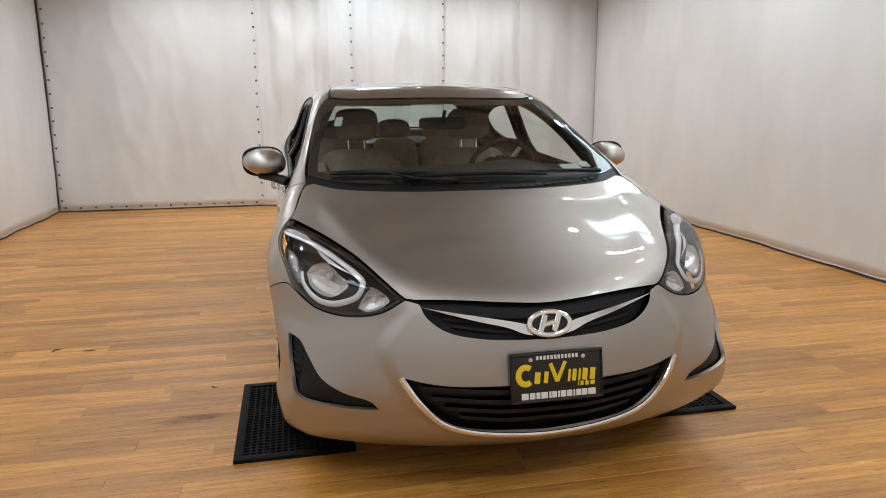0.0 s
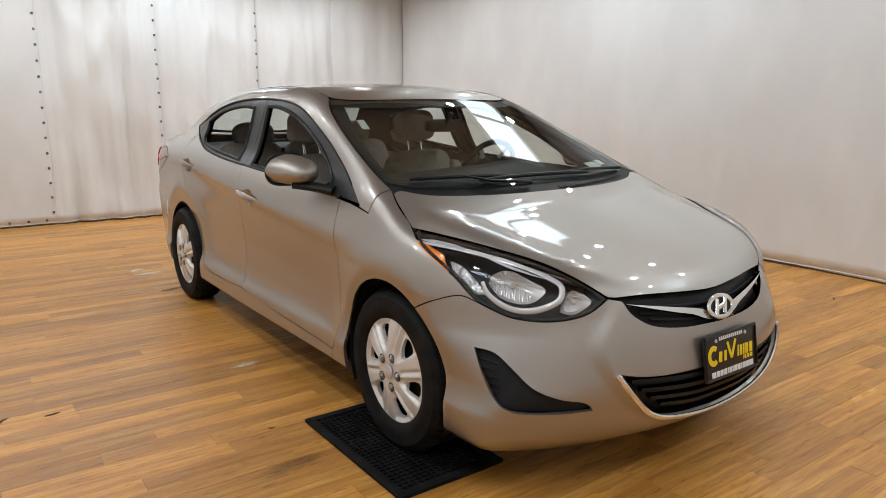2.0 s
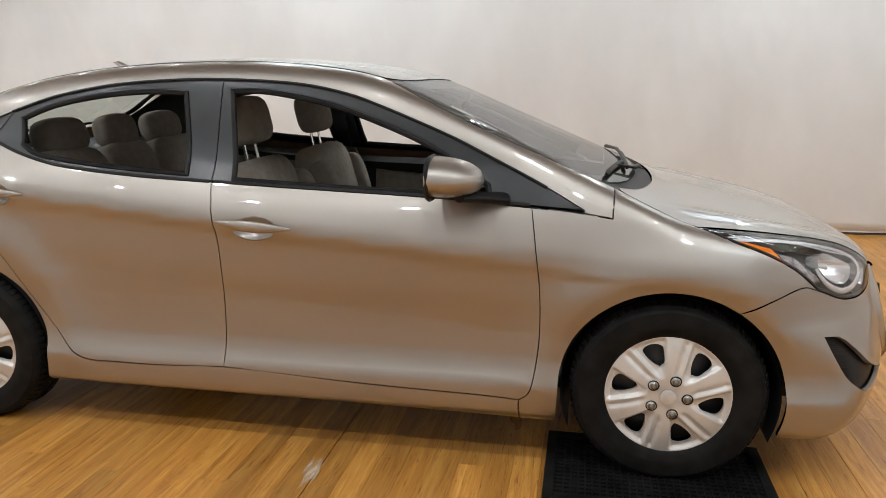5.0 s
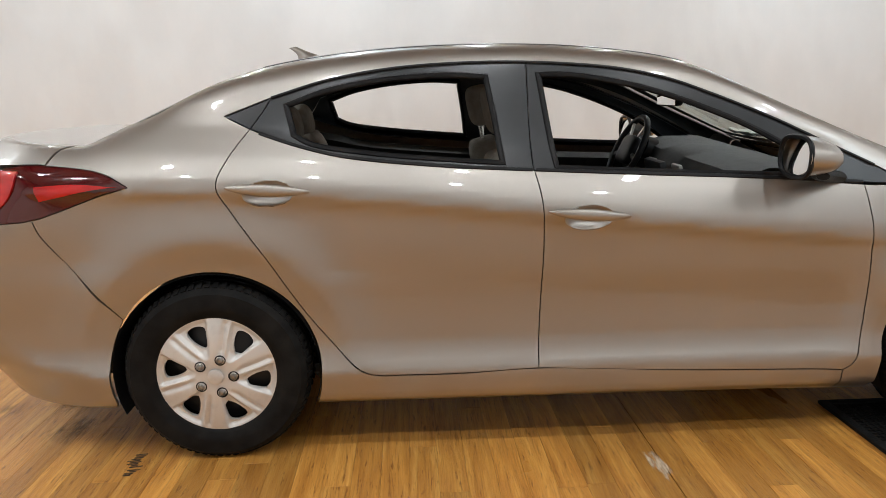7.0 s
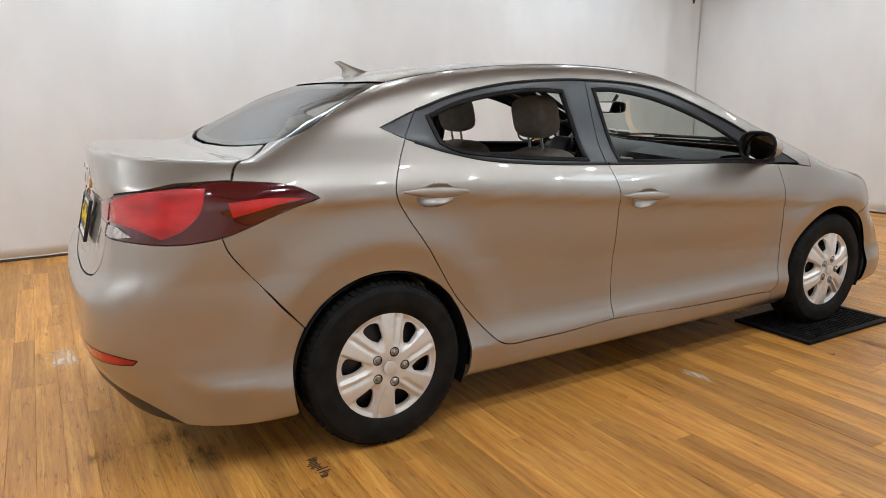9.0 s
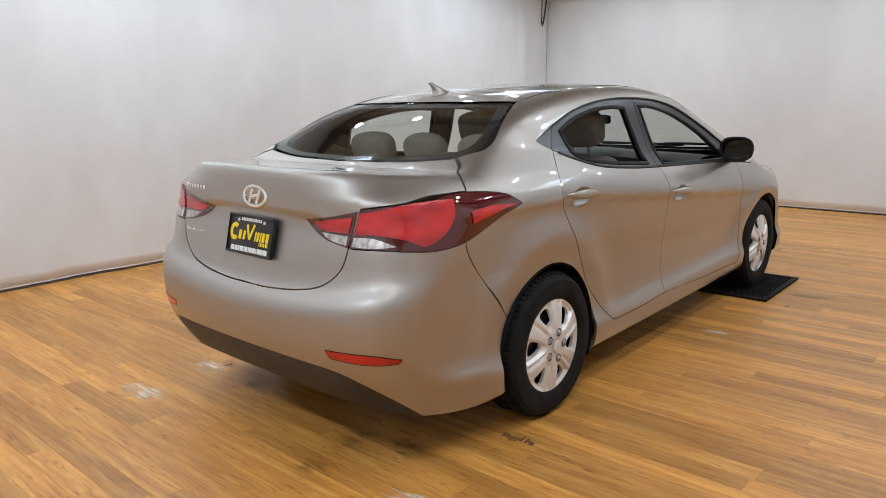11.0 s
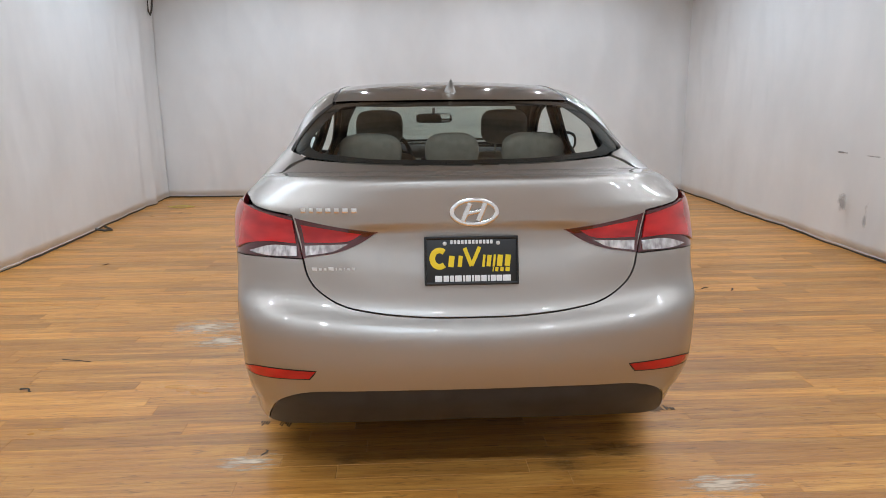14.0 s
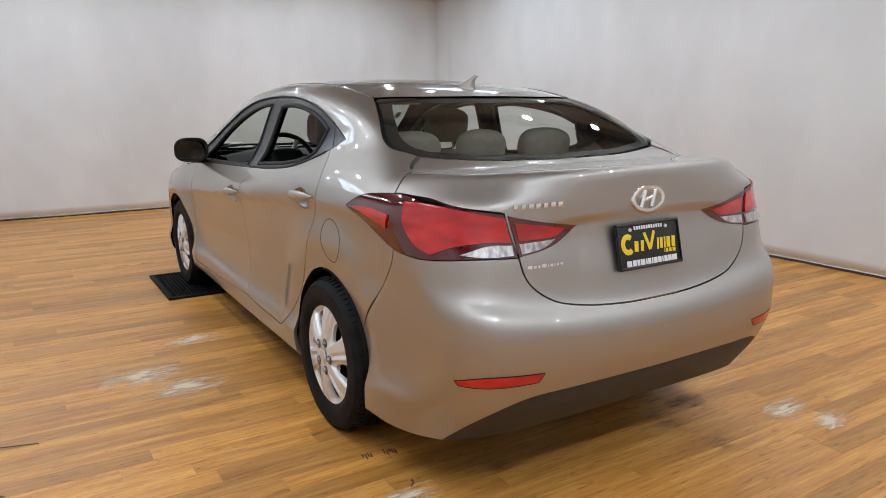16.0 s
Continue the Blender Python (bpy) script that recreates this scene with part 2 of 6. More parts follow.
def half_width(y, z):
    s = z - crease(y)
    s = np.where(s > 0, s * ease(y), s)
    low = under(z)
    w = plan(y) + smin(over(s), low + 0.02 * np.clip(1 + s / 0.25, 0, 1), 0.010)
    w = w - 0.011 * (1 - np.exp(np.minimum(s, 0) / 0.045)) * np.clip((y + 1.15) / 0.5, 0, 1) * np.clip((1.95 - y) / 0.4, 0, 1) * np.clip((z - 0.36) / 0.2, 0, 1)
    w = w + cabin_in(y) * np.clip((z - 0.95) / 0.25, 0, 1)
    for yc in (AXLE_F, AXLE_R):
        r = np.hypot(y - yc, z - HUB_Z)
        crown = 0.40 if yc < 0 else 0.455
        flare = np.where(r > crown, np.exp(-(((r - crown) / 0.10) ** 2)), 1 - 5.0 * (crown - r))
        w = w + (0.026 if yc < 0 else 0.021) * np.maximum(flare, 0) * np.clip((z - 0.2) / 0.15, 0, 1)
    return w


hood_line = spl([(-2.4, 0.50), (-2.2, 0.655), (-2.1, 0.720), (-1.95, 0.782), (-1.7, 0.845), (-1.4, 0.910), (-1.1, 0.955), (-0.6, 1.0), (0.5, 1.03), (1.5, 1.066), (1.75, 1.088), (2.0, 1.098), (2.15, 1.112), (2.3, 1.124)])
roof_line = spl([(-1.0, 1.20), (-0.6, 1.315), (-0.3, 1.380), (0.0, 1.418), (0.3, 1.432), (0.6, 1.428), (0.9, 1.406), (1.15, 1.368), (1.6, 1.25)])


fold = spl([(-2.3, 0.30), (-2.05, 0.41), (-1.95, 0.498), (-1.68, 0.585), (-1.18, 0.68), (-0.8, 0.72)])


def top(x, y):
    ax = np.abs(x)
    flatter = np.clip((1.9 - y) / 1.2, 0.08, 1)
    hood = hood_line(y) - (0.024 * (ax / 0.75) ** 2 + 0.008 * (ax / 0.75) ** 4) * flatter + 0.012 * np.exp(-(((ax - fold(y)) / np.where(ax > fold(y), 0.045, 0.085)) ** 2)) * (y < -0.9) * np.clip((y + 2.14) / 0.25, 0, 1)
    roof = roof_line(y) + 0.009 - 0.027 * (ax / 0.6) ** 2 - 0.009 * (ax / 0.6) ** 6
    front = 0.934 + 0.435 * (y + 1.35 - 0.08 * (ax / 0.7) ** 2) - 0.002 * (ax / 0.7) ** 2
    rear = 1.092 + 0.49 * (1.80 - 0.02 * (ax / 0.6) ** 2 - y) - 0.008 * (ax / 0.6) ** 2
    cabin = smin(smin(front, roof, 0.05), rear, 0.06)
    return smax(cabin, hood, 0.022)


nose = spl([(0.10, -1.98), (0.16, -2.08), (0.22, -2.16), (0.30, -2.205), (0.38, -2.218), (0.46, -2.205), (0.54, -2.185), (0.62, -2.155), (0.70, -2.12), (0.80, -2.05), (1.0, -1.85)])
tail = spl([(0.10, 2.10), (0.20, 2.20), (0.28, 2.258), (0.38, 2.318), (0.50, 2.340), (0.56, 2.336), (0.605, 2.330), (0.635, 2.312), (0.66, 2.284), (0.70, 2.266), (0.80, 2.246), (0.90, 2.224), (0.97, 2.220), (1.03, 2.219), (1.10, 2.218)], 0.24)


ridge = spl([(0.10, 0.20), (0.26, 0.27), (0.30, 0.345), (0.37, 0.416), (0.453, 0.470), (0.534, 0.498), (0.60, 0.455), (0.68, 0.395), (0.90, 0.30)])


full = spl([(0.1, 0.1), (0.30, 0.15), (0.40, 0.6), (0.50, 1.0), (0.65, 1.0), (0.85, 0.97), (0.93, 0.9), (1.03, 0.5), (1.1, 0.4)])


def body_field(x, y, z):
    """Below zero inside the car's skin."""
    ax = np.abs(x)
    side = ax - half_width(y, z)
    up = 0.85 * (z - top(x, y))
    step = np.clip((ax - ridge(z)) / 0.06, 0, 1)
    high = np.clip((z - 0.36) / 0.22, 0, 1)
    head = 0.9 * (0.016 * step * step * (3 - 2 * step) * np.clip((z - 0.24) / 0.08, 0, 1) * np.clip((0.71 - z) / 0.09, 0, 1) + nose(z) + 0.36 * ax**2 + (0.14 * ax**10) * (1 - high) + (0.46 * ax**6) * high - y)
    rise = np.clip((z - 1.0) / 0.12, 0, 1)
    shelf = z - 0.085 * np.clip(ax / 0.8, 0, 1) ** 2.2 * np.clip((z - 0.46) / 0.14, 0, 1) * np.clip((0.97 - z) / 0.12, 0, 1)
    hollow = np.clip((0.953 - z) / 0.022, 0, 1) * np.exp(-((np.clip(0.93 - z, 0, 1) / 0.16) ** 2)) * np.clip((0.46 - ax) / 0.14, 0, 1)
    back = 0.9 * (y - tail(shelf) + 0.010 * hollow * hollow * (3 - 2 * hollow) + 0.07 * ax**2 + full(z) * 1.7 * ax**12 + (1 - full(z)) * 1.5 * ax**8 + 0.65 * ax**4 * rise * rise * (3 - 2 * rise))
    f = smax(side, head, 0.07)
    f = smax(f, up, 0.07 + 0.03 * np.clip((z - 1.05) / 0.14, 0, 1) - 0.04 * np.clip((y - 1.7) / 0.3, 0, 1))
    return smax(f, back, 0.08 - 0.026 * np.clip((z - 1.0) / 0.06, 0, 1) * np.clip((0.72 - ax) / 0.2, 0, 1))


def meet(origin, way, far):
    """Where rays from inside leave the skin; origin and way are arrays of points and directions."""
    a, b = np.zeros(len(origin)), np.full(len(origin), far)
    found = np.zeros(len(origin), bool)
    for n in range(1, 13):
        t = far * n / 12
        out = (body_field(*(origin + way * t).T) > 0) & ~found
        a[out], b[out] = far * (n - 1) / 12, t
        found |= out
    for _ in range(18):
        mid = (a + b) / 2
        out = body_field(*(origin + way * mid[:, None]).T) > 0
        b, a = np.where(out, mid, b), np.where(out, a, mid)
    return origin + way * ((a + b) / 2)[:, None], found


# ---- room materials
VINYL = mottled(material("white_vinyl_sheet", (0.74, 0.745, 0.745), 0.5), (0.70, 0.705, 0.705), (0.77, 0.775, 0.775), 1.6, 6.0, (1, 1, 0.6), 0.12, 14.0)
CEIL = mottled(material("grey_brown_ceiling", (0.22, 0.20, 0.18), 0.8), (0.40, 0.38, 0.355), (0.46, 0.44, 0.41), 2.0, bump=0.1)
WALL = mottled(material("grey_wall", (0.45, 0.44, 0.42), 0.9), (0.42, 0.41, 0.39), (0.48, 0.47, 0.45), 2.0, bump=0.1)
BEAM = mottled(material("dark_beam", (0.06, 0.055, 0.05), 0.7), (0.16, 0.145, 0.13), (0.22, 0.20, 0.18), 6.0, bump=0.1)
GROUT = material("dark_joint", (0.16, 0.09, 0.035), 0.8)
EYELET = material("dull_eyelet", (0.12, 0.115, 0.11), 0.4, 0.8)
# for dark cords and debris, and for the shadow line drawn under the curtains
PIPE = material("dark_cord_and_hem_shadow", (0.05, 0.045, 0.04), 0.7)
MAT = mottled(material("black_rubber_mat", (0.015, 0.015, 0.015), 0.65, spec=0.1), (0.005, 0.005, 0.005), (0.014, 0.0135, 0.013), 10.0, bump=0.2, bump_scale=140)
LAMP_BODY = material("black_lamp_housing", (0.03, 0.03, 0.03), 0.4)


def wood(name, island):
    """Oiled laminate boards of narrow glued strips; each board has its own tone."""
    m = bpy.data.materials.new(name)
    m.use_nodes = True
    nt = m.node_tree
    b = nt.nodes["Principled BSDF"]
    geo = nt.nodes.new("ShaderNodeNewGeometry")
    if island:
        pick, socket = geo, "Random Per Island"
    else:
        pick, socket = nt.nodes.new("ShaderNodeObjectInfo"), "Random"
    shift = nt.nodes.new("ShaderNodeCombineXYZ")
    far = node(m, "ShaderNodeMath")
    far.operation = "MULTIPLY"
    far.inputs[1].default_value = 37.0
    link(m, pick, socket, far, 0)
    link(m, far, "Value", shift, "Z")
    add = nt.nodes.new("ShaderNodeVectorMath")
    link(m, geo, "Position", add, 0)
    link(m, shift, "Vector", add, 1)
    # wavy growth lines
    sway_map = node(m, "ShaderNodeMapping")
    sway_map.inputs["Scale"].default_value = (1.0, 5.0, 1.0)
    link(m, add, "Vector", sway_map, "Vector")
    sway = node(m, "ShaderNodeTexNoise", Scale=2.2, Detail=2.0)
    link(m, sway_map, "Vector", sway, "Vector")
    amount = node(m, "ShaderNodeMath")
    amount.operation = "MULTIPLY_ADD"
    amount.inputs[1].default_value, amount.inputs[2].default_value = 0.035, -0.0175
    link(m, sway, "Fac", amount, 0)
    aside = nt.nodes.new("ShaderNodeCombineXYZ")
    link(m, amount, "Value", aside, "Y")
    wavy = nt.nodes.new("ShaderNodeVectorMath")
    link(m, add, "Vector", wavy, 0)
    link(m, aside, "Vector", wavy, 1)
    add = wavy

    def grain(sx, sy, scale, detail, rough=0.6):
        mp = node(m, "ShaderNodeMapping")
        mp.inputs["Scale"].default_value = (sx, sy, 1)
        link(m, add, "Vector", mp, "Vector")
        nz = node(m, "ShaderNodeTexNoise", Scale=scale, Detail=detail, Roughness=rough)
        link(m, mp, "Vector", nz, "Vector")
        return nz

    strips = grain(1.1, 17.0, 1.7, 6.0, 0.72)
    lines = grain(1.8, 120.0, 2.0, 5.0, 0.75)
    blotch = grain(1.0, 2.2, 1.3, 3.0)
    ramp = nt.nodes.new("ShaderNodeValToRGB")
    cr = ramp.color_ramp
    cr.elements[0].position, cr.elements[1].position = 0.30, 0.68
    cr.elements[0].color, cr.elements[1].color = (0.40, 0.158, 0.028, 1), (0.74, 0.392, 0.096, 1)
    mid = cr.elements.new(0.5)
    mid.color = (0.58, 0.264, 0.053, 1)
    link(m, strips, "Fac", ramp, "Fac")
    dark = nt.nodes.new("ShaderNodeValToRGB")
    dark.color_ramp.elements[0].position, dark.color_ramp.elements[1].position = 0.30, 0.47
    dark.color_ramp.elements[0].color, dark.color_ramp.elements[1].color = (0.30, 0.20, 0.14, 1), (1, 1, 1, 1)
    link(m, lines, "Fac", dark, "Fac")
    mul = nt.nodes.new("ShaderNodeMix")
    mul.data_type, mul.blend_type = "RGBA", "MULTIPLY"
    mul.inputs["Factor"].default_value = 0.62
    nt.links.new(ramp.outputs["Color"], mul.inputs[6])
    nt.links.new(dark.outputs["Color"], mul.inputs[7])
    knots = grain(4.5, 36.0, 2.2, 5.0, 0.8)
    spot = nt.nodes.new("ShaderNodeValToRGB")
    spot.color_ramp.elements[0].position, spot.color_ramp.elements[1].position = 0.575, 0.64
    spot.color_ramp.elements[0].color, spot.color_ramp.elements[1].color = (1, 1, 1, 1), (0.30, 0.20, 0.14, 1)
    link(m, knots, "Fac", spot, "Fac")
    both = nt.nodes.new("ShaderNodeMix")
    both.data_type, both.blend_type = "RGBA", "MULTIPLY"
    both.inputs["Factor"].default_value = 0.8
    nt.links.new(mul.outputs[2], both.inputs[6])
    nt.links.new(spot.outputs["Color"], both.inputs[7])
    mul = both
    tone = node(m, "ShaderNodeHueSaturation")
    val = node(m, "ShaderNodeMapRange")
    val.inputs["To Min"].default_value, val.inputs["To Max"].default_value = 0.72, 1.18
    link(m, pick, socket, val, "Value")
    link(m, val, "Result", tone, "Value")
    nt.links.new(mul.outputs[2], tone.inputs["Color"])
    link(m, tone, "Color", b, "Base Color")
    rr = node(m, "ShaderNodeMapRange")
    rr.inputs["To Min"].default_value, rr.inputs["To Max"].default_value = 0.22, 0.42
    link(m, blotch, "Fac", rr, "Value")
    link(m, rr, "Result", b, "Roughness")
    bp = node(m, "ShaderNodeBump", Strength=0.35, Distance=0.004)
    link(m, lines, "Fac", bp, "Height")
    link(m, bp, "Normal", b, "Normal")
    return m


OAK, OAK_FAR = wood("honey_laminate", False), wood("honey_laminate_far", True)


def worn(name, color, cut, scale, stretch, cover=0.6):
    """Scuffs that cover their patch only in part."""
    m = material(name, color, 0.6)
    b = m.node_tree.nodes["Principled BSDF"]
    co = m.node_tree.nodes.new("ShaderNodeTexCoord")
    geo = m.node_tree.nodes.new("ShaderNodeNewGeometry")
    mp = node(m, "ShaderNodeMapping")
    mp.inputs["Scale"].default_value = stretch
    link(m, geo, "Position", mp, "Vector")
    nz = node(m, "ShaderNodeTexNoise", Scale=scale, Detail=4.0, Roughness=0.6)
    link(m, mp, "Vector", nz, "Vector")
    gr = m.node_tree.nodes.new("ShaderNodeTexGradient")
    gr.gradient_type = "SPHERICAL"
    link(m, co, "Object", gr, "Vector")
    mult = node(m, "ShaderNodeMath")
    mult.operation = "MULTIPLY_ADD"
    mult.inputs[1].default_value = 0.34
    link(m, gr, "Fac", mult, 0)
    link(m, nz, "Fac", mult, 2)
    mr = node(m, "ShaderNodeMapRange")
    mr.inputs["From Min"].default_value, mr.inputs["From Max"].default_value = cut, cut + 0.24
    mr.inputs["To Max"].default_value = cover
    link(m, mult, "Value", mr, "Value")
    link(m, mr, "Result", b, "Alpha")
    return m


WHITE_SCUFF = worn("white_scuff", (0.78, 0.66, 0.50), 0.57, 9.0, (1, 5, 1), 0.78)
DARK_SCUFF = worn("dark_scuff", (0.035, 0.025, 0.018), 0.66, 6.0, (1.2, 4.5, 1), 0.42)
DARK_LINE = worn("dark_line", (0.06, 0.055, 0.05), 0.55, 6.0, (1, 1, 1), 0.7)
GREY_STAIN = worn("grey_stain", (0.22, 0.22, 0.22), 0.58, 9.0, (1, 1, 1), 0.55)

# ---- structure
tagged(part("floor", box_bm((7.6, 11.0, 0.10), 0, 1, Matrix.Translation((-0.07, 0.08, -0.062))), GROUT, smooth=False), "honey-coloured laminate board floor with scuffs", "floor", kind="structure")
floor = bpy.data.objects["floor"]
tagged(part("ceiling", box_bm((7.6, 11.0, 0.12), 0, 1, Matrix.Translation((-0.07, 0.08, CEILING + 0.06))), CEIL, smooth=False), "dark grey-brown ceiling above the curtains", "ceiling", kind="structure")
for name, size, at in (("wall_north", (7.6, 0.12, 3.42), (-0.07, ROOM_N + 0.16, 1.65)), ("wall_south", (7.6, 0.12, 3.42), (-0.07, ROOM_S - 0.16, 1.65)), ("wall_east", (0.12, 11.0, 3.42), (ROOM_E + 0.19, 0.08, 1.65)), ("wall_west", (0.12, 11.0, 3.42), (ROOM_W - 0.19, 0.08, 1.65))):
    tagged(part(name, box_bm(size, 0, 1, Matrix.Translation(at)), WALL, smooth=False), "plain grey wall behind the curtains", "wall", kind="structure")
for y in np.arange(-4.8, 5.2, 1.2):
    tagged(part("beam", box_bm((7.3, 0.12, 0.14), 0.01, 1, Matrix.Translation((-0.07, y, CEILING - 0.07))), BEAM), "dark ceiling beam", "beam", "ceiling beams", "structure")
tagged(part("trim", box_bm((7.1, 0.16, 0.18), 0.01, 2, Matrix.Translation((-0.07, ROOM_S + 0.05, 2.79))), VINYL), "white boxed trim above the curtain", "trim", kind="structure")
tagged(part("trim", box_bm((0.16, 4.0, 0.18), 0.01, 2, Matrix.Translation((ROOM_W + 0.05, ROOM_S + 2.16, 2.79))), VINYL), "white boxed trim above the curtain", "trim", kind="structure")


def curtain(label, a, b, height, fold, seed, hem=True, ripple=2.4, eyelets=(), sag=0.0, wide=0.03, bunch=None, crumple=0.012, low_eyelets=0):
    """A hanging vinyl sheet from plan point a to b, with uneven folds that grow towards some places, a hem and eyelets."""
    a, b = Vector((*a, 0)), Vector((*b, 0))
    along = (b - a).normalized()
    out = Vector((-along.y, along.x, 0))
    n, rows = max(4, int((b - a).length / wide)), 34
    verts, faces = [], []

    def place(u, z):
        d = u * (b - a).length
        rim = min(1.0, min(d, (b - a).length - d) / 0.2)
        k = rim * fold * (noise.noise((d * ripple, z * 0.28, seed)) + 0.45 * noise.noise((d * ripple * 2.7, z * 0.45, seed + 9)))
        k += 0.02 * noise.noise((d * 0.5, z * 0.5, seed + 3)) + 0.006 * noise.noise((d * 3.1, z * 3.3, seed + 5)) + sag * math.sin(math.pi * u) * (1 - z / height)
        k += rim * crumple * (1 - abs(noise.noise((d * 1.7 + 0.45 * z, z * 0.55, seed + 30)))) ** 5 + rim * 0.6 * crumple * (1 - abs(noise.noise((d * 2.6 - 0.6 * z, z * 0.9, seed + 40)))) ** 6
        if bunch:
            k += bunch[1] * math.exp(-(((u - bunch[0]) / bunch[2]) ** 2)) * noise.noise((d * 4.2, z * 0.3, seed + 20))
        return a + along * d + out * k + Vector((0, 0, z))

    low = 0.018
    for j in range(rows + 1):
        z = low + (height - low) * j / rows
        for i in range(n + 1):
            drop = 0.012 * noise.noise((i * wide * 1.1, 7.0, seed)) if j == 0 else 0
            verts.append(place(i / n, z) + Vector((0, 0, drop)))
    for j in range(rows):
        for i in range(n):
            p = j * (n + 1) + i
            faces.append((p, p + 1, p + n + 2, p + n + 1))
    sheet = tagged(mesh_object("curtain", verts, faces, VINYL), label, "curtain", "white curtains round the room")
    thick = sheet.modifiers.new("thickness", "SOLIDIFY")
    thick.thickness = 0.004
    if hem:
        part("hem", tube_bm([place(i / n, 0.024) for i in range(0, n + 1)], 0.006, 8), VINYL, sheet)
        # dark strip drawn in for the thin shadow line below the hem
        part("hem_shadow_strip", tube_bm([place(i / n, 0.005) for i in range(0, n + 1)], 0.006, 6), PIPE, sheet, "dark strip for the shadow under the curtain")
    spots = [(u, z) for u in eyelets for z in np.arange(0.14, height - 0.05, 0.165)] + [((k + 0.6) / low_eyelets, 0.055) for k in range(low_eyelets)]
    for u, z in spots:
        p = place(u, z + 0.01 * noise.noise((u, z * 9, seed)))
        e = lathe_bm([(0.004, -0.003), (0.012, -0.004), (0.014, 0.0), (0.012, 0.004), (0.004, 0.003)], 12)
        e.transform(Matrix.Translation(p + out * 0.006) @ out.to_track_quat("X", "Z").to_matrix().to_4x4())
        part("eyelet", e, EYELET, sheet)
    return sheet


H = 3.2
curtain("white vinyl curtain with eyelets down its edge", (-1.13, ROOM_N), (-3.645, ROOM_N + 0.03), H, 0.022, 1.0, crumple=0.018, eyelets=(0.012, 0.985), ripple=1.2, low_eyelets=14)
curtain("crumpled white vinyl curtain between eyelet seams", (0.09, ROOM_N - 0.014), (-1.17, ROOM_N + 0.012), H, 0.075, 2.0, crumple=0.05, eyelets=(0.015,), ripple=6.5, wide=0.03)
curtain("crumpled white vinyl curtain between eyelet seams", (1.32, ROOM_N), (0.06, ROOM_N), H, 0.065, 3.0, crumple=0.05, eyelets=(0.015,), ripple=6.0, wide=0.03)
curtain("softly folded white vinyl curtain", (2.40, ROOM_N + 0.012), (1.29, ROOM_N + 0.012), H, 0.05, 4.0, crumple=0.04, ripple=4.0)
curtain("softly folded white vinyl curtain in the corner", (ROOM_E + 0.02, ROOM_N), (2.37, ROOM_N), H, 0.05, 5.0, ripple=2.4)
curtain("long smooth white vinyl curtain", (ROOM_E - 0.06, ROOM_S + 0.01), (ROOM_E, ROOM_N - 0.02), H, 0.022, 6.0, ripple=0.8, sag=0.02, bunch=(0.03, 0.05, 0.06))
curtain("wide smooth white vinyl curtain", (ROOM_W - 0.07, ROOM_S), (ROOM_E + 0.02, ROOM_S), H, 0.022, 8.0, ripple=0.9, bunch=(0.06, 0.03, 0.08))
west = curtain("long white vinyl curtain with scuff marks", (ROOM_W, ROOM_N), (ROOM_W, ROOM_S - 0.07), H, 0.03, 10.0, ripple=1.1)
for y, z, w, h in ((-1.43, 0.41, 0.07, 0.09), (-1.10, 0.34, 0.04, 0.12), (-1.10, 0.844, 0.15, 0.012), (-1.52, 0.843, 0.09, 0.009)):
    q = bmesh.new()
    bmesh.ops.create_grid(q, x_segments=6, y_segments=6, size=1.0)
    mark = part("scuff", q, GREY_STAIN if h > 0.05 else DARK_LINE, west)
    mark.matrix_basis = Matrix.Translation((ROOM_W + 0.060, y, z)) @ Matrix.Rotation(radians(90), 4, "Y") @ Matrix.Diagonal((h, w, 1, 1))

rope = tagged(part("cord", tube_bm([(3.36, -5.05, 3.2), (3.37, -5.04, 2.7), (3.40, -5.02, 2.42), (3.42, -5.02, 2.36), (3.45, -5.04, 2.42), (3.46, -5.06, 2.8), (3.46, -5.08, 3.2)], 0.012, 8), PIPE), "dark cord hanging in a loop by the corner", "cord")
tagged(part("cord", tube_bm([(3.04 + 0.16 * math.cos(a), -4.36 + 0.05 * math.sin(a), 0.008 + 0.003 * math.sin(3 * a)) for a in np.linspace(0, 5.6, 26)], 0.006, 6), material("yellow_cord", (0.55, 0.45, 0.12), 0.6)), "thin yellow cord looped on the floor", "cord")
tagged(part("cord", tube_bm([(3.40, -2.95, 0.03), (3.33, -2.90, 0.014), (3.28, -2.84, 0.01), (3.34, -2.80, 0.012), (3.42, -2.78, 0.03)], 0.012, 6), PIPE), "dark cord end showing under the curtain", "cord")

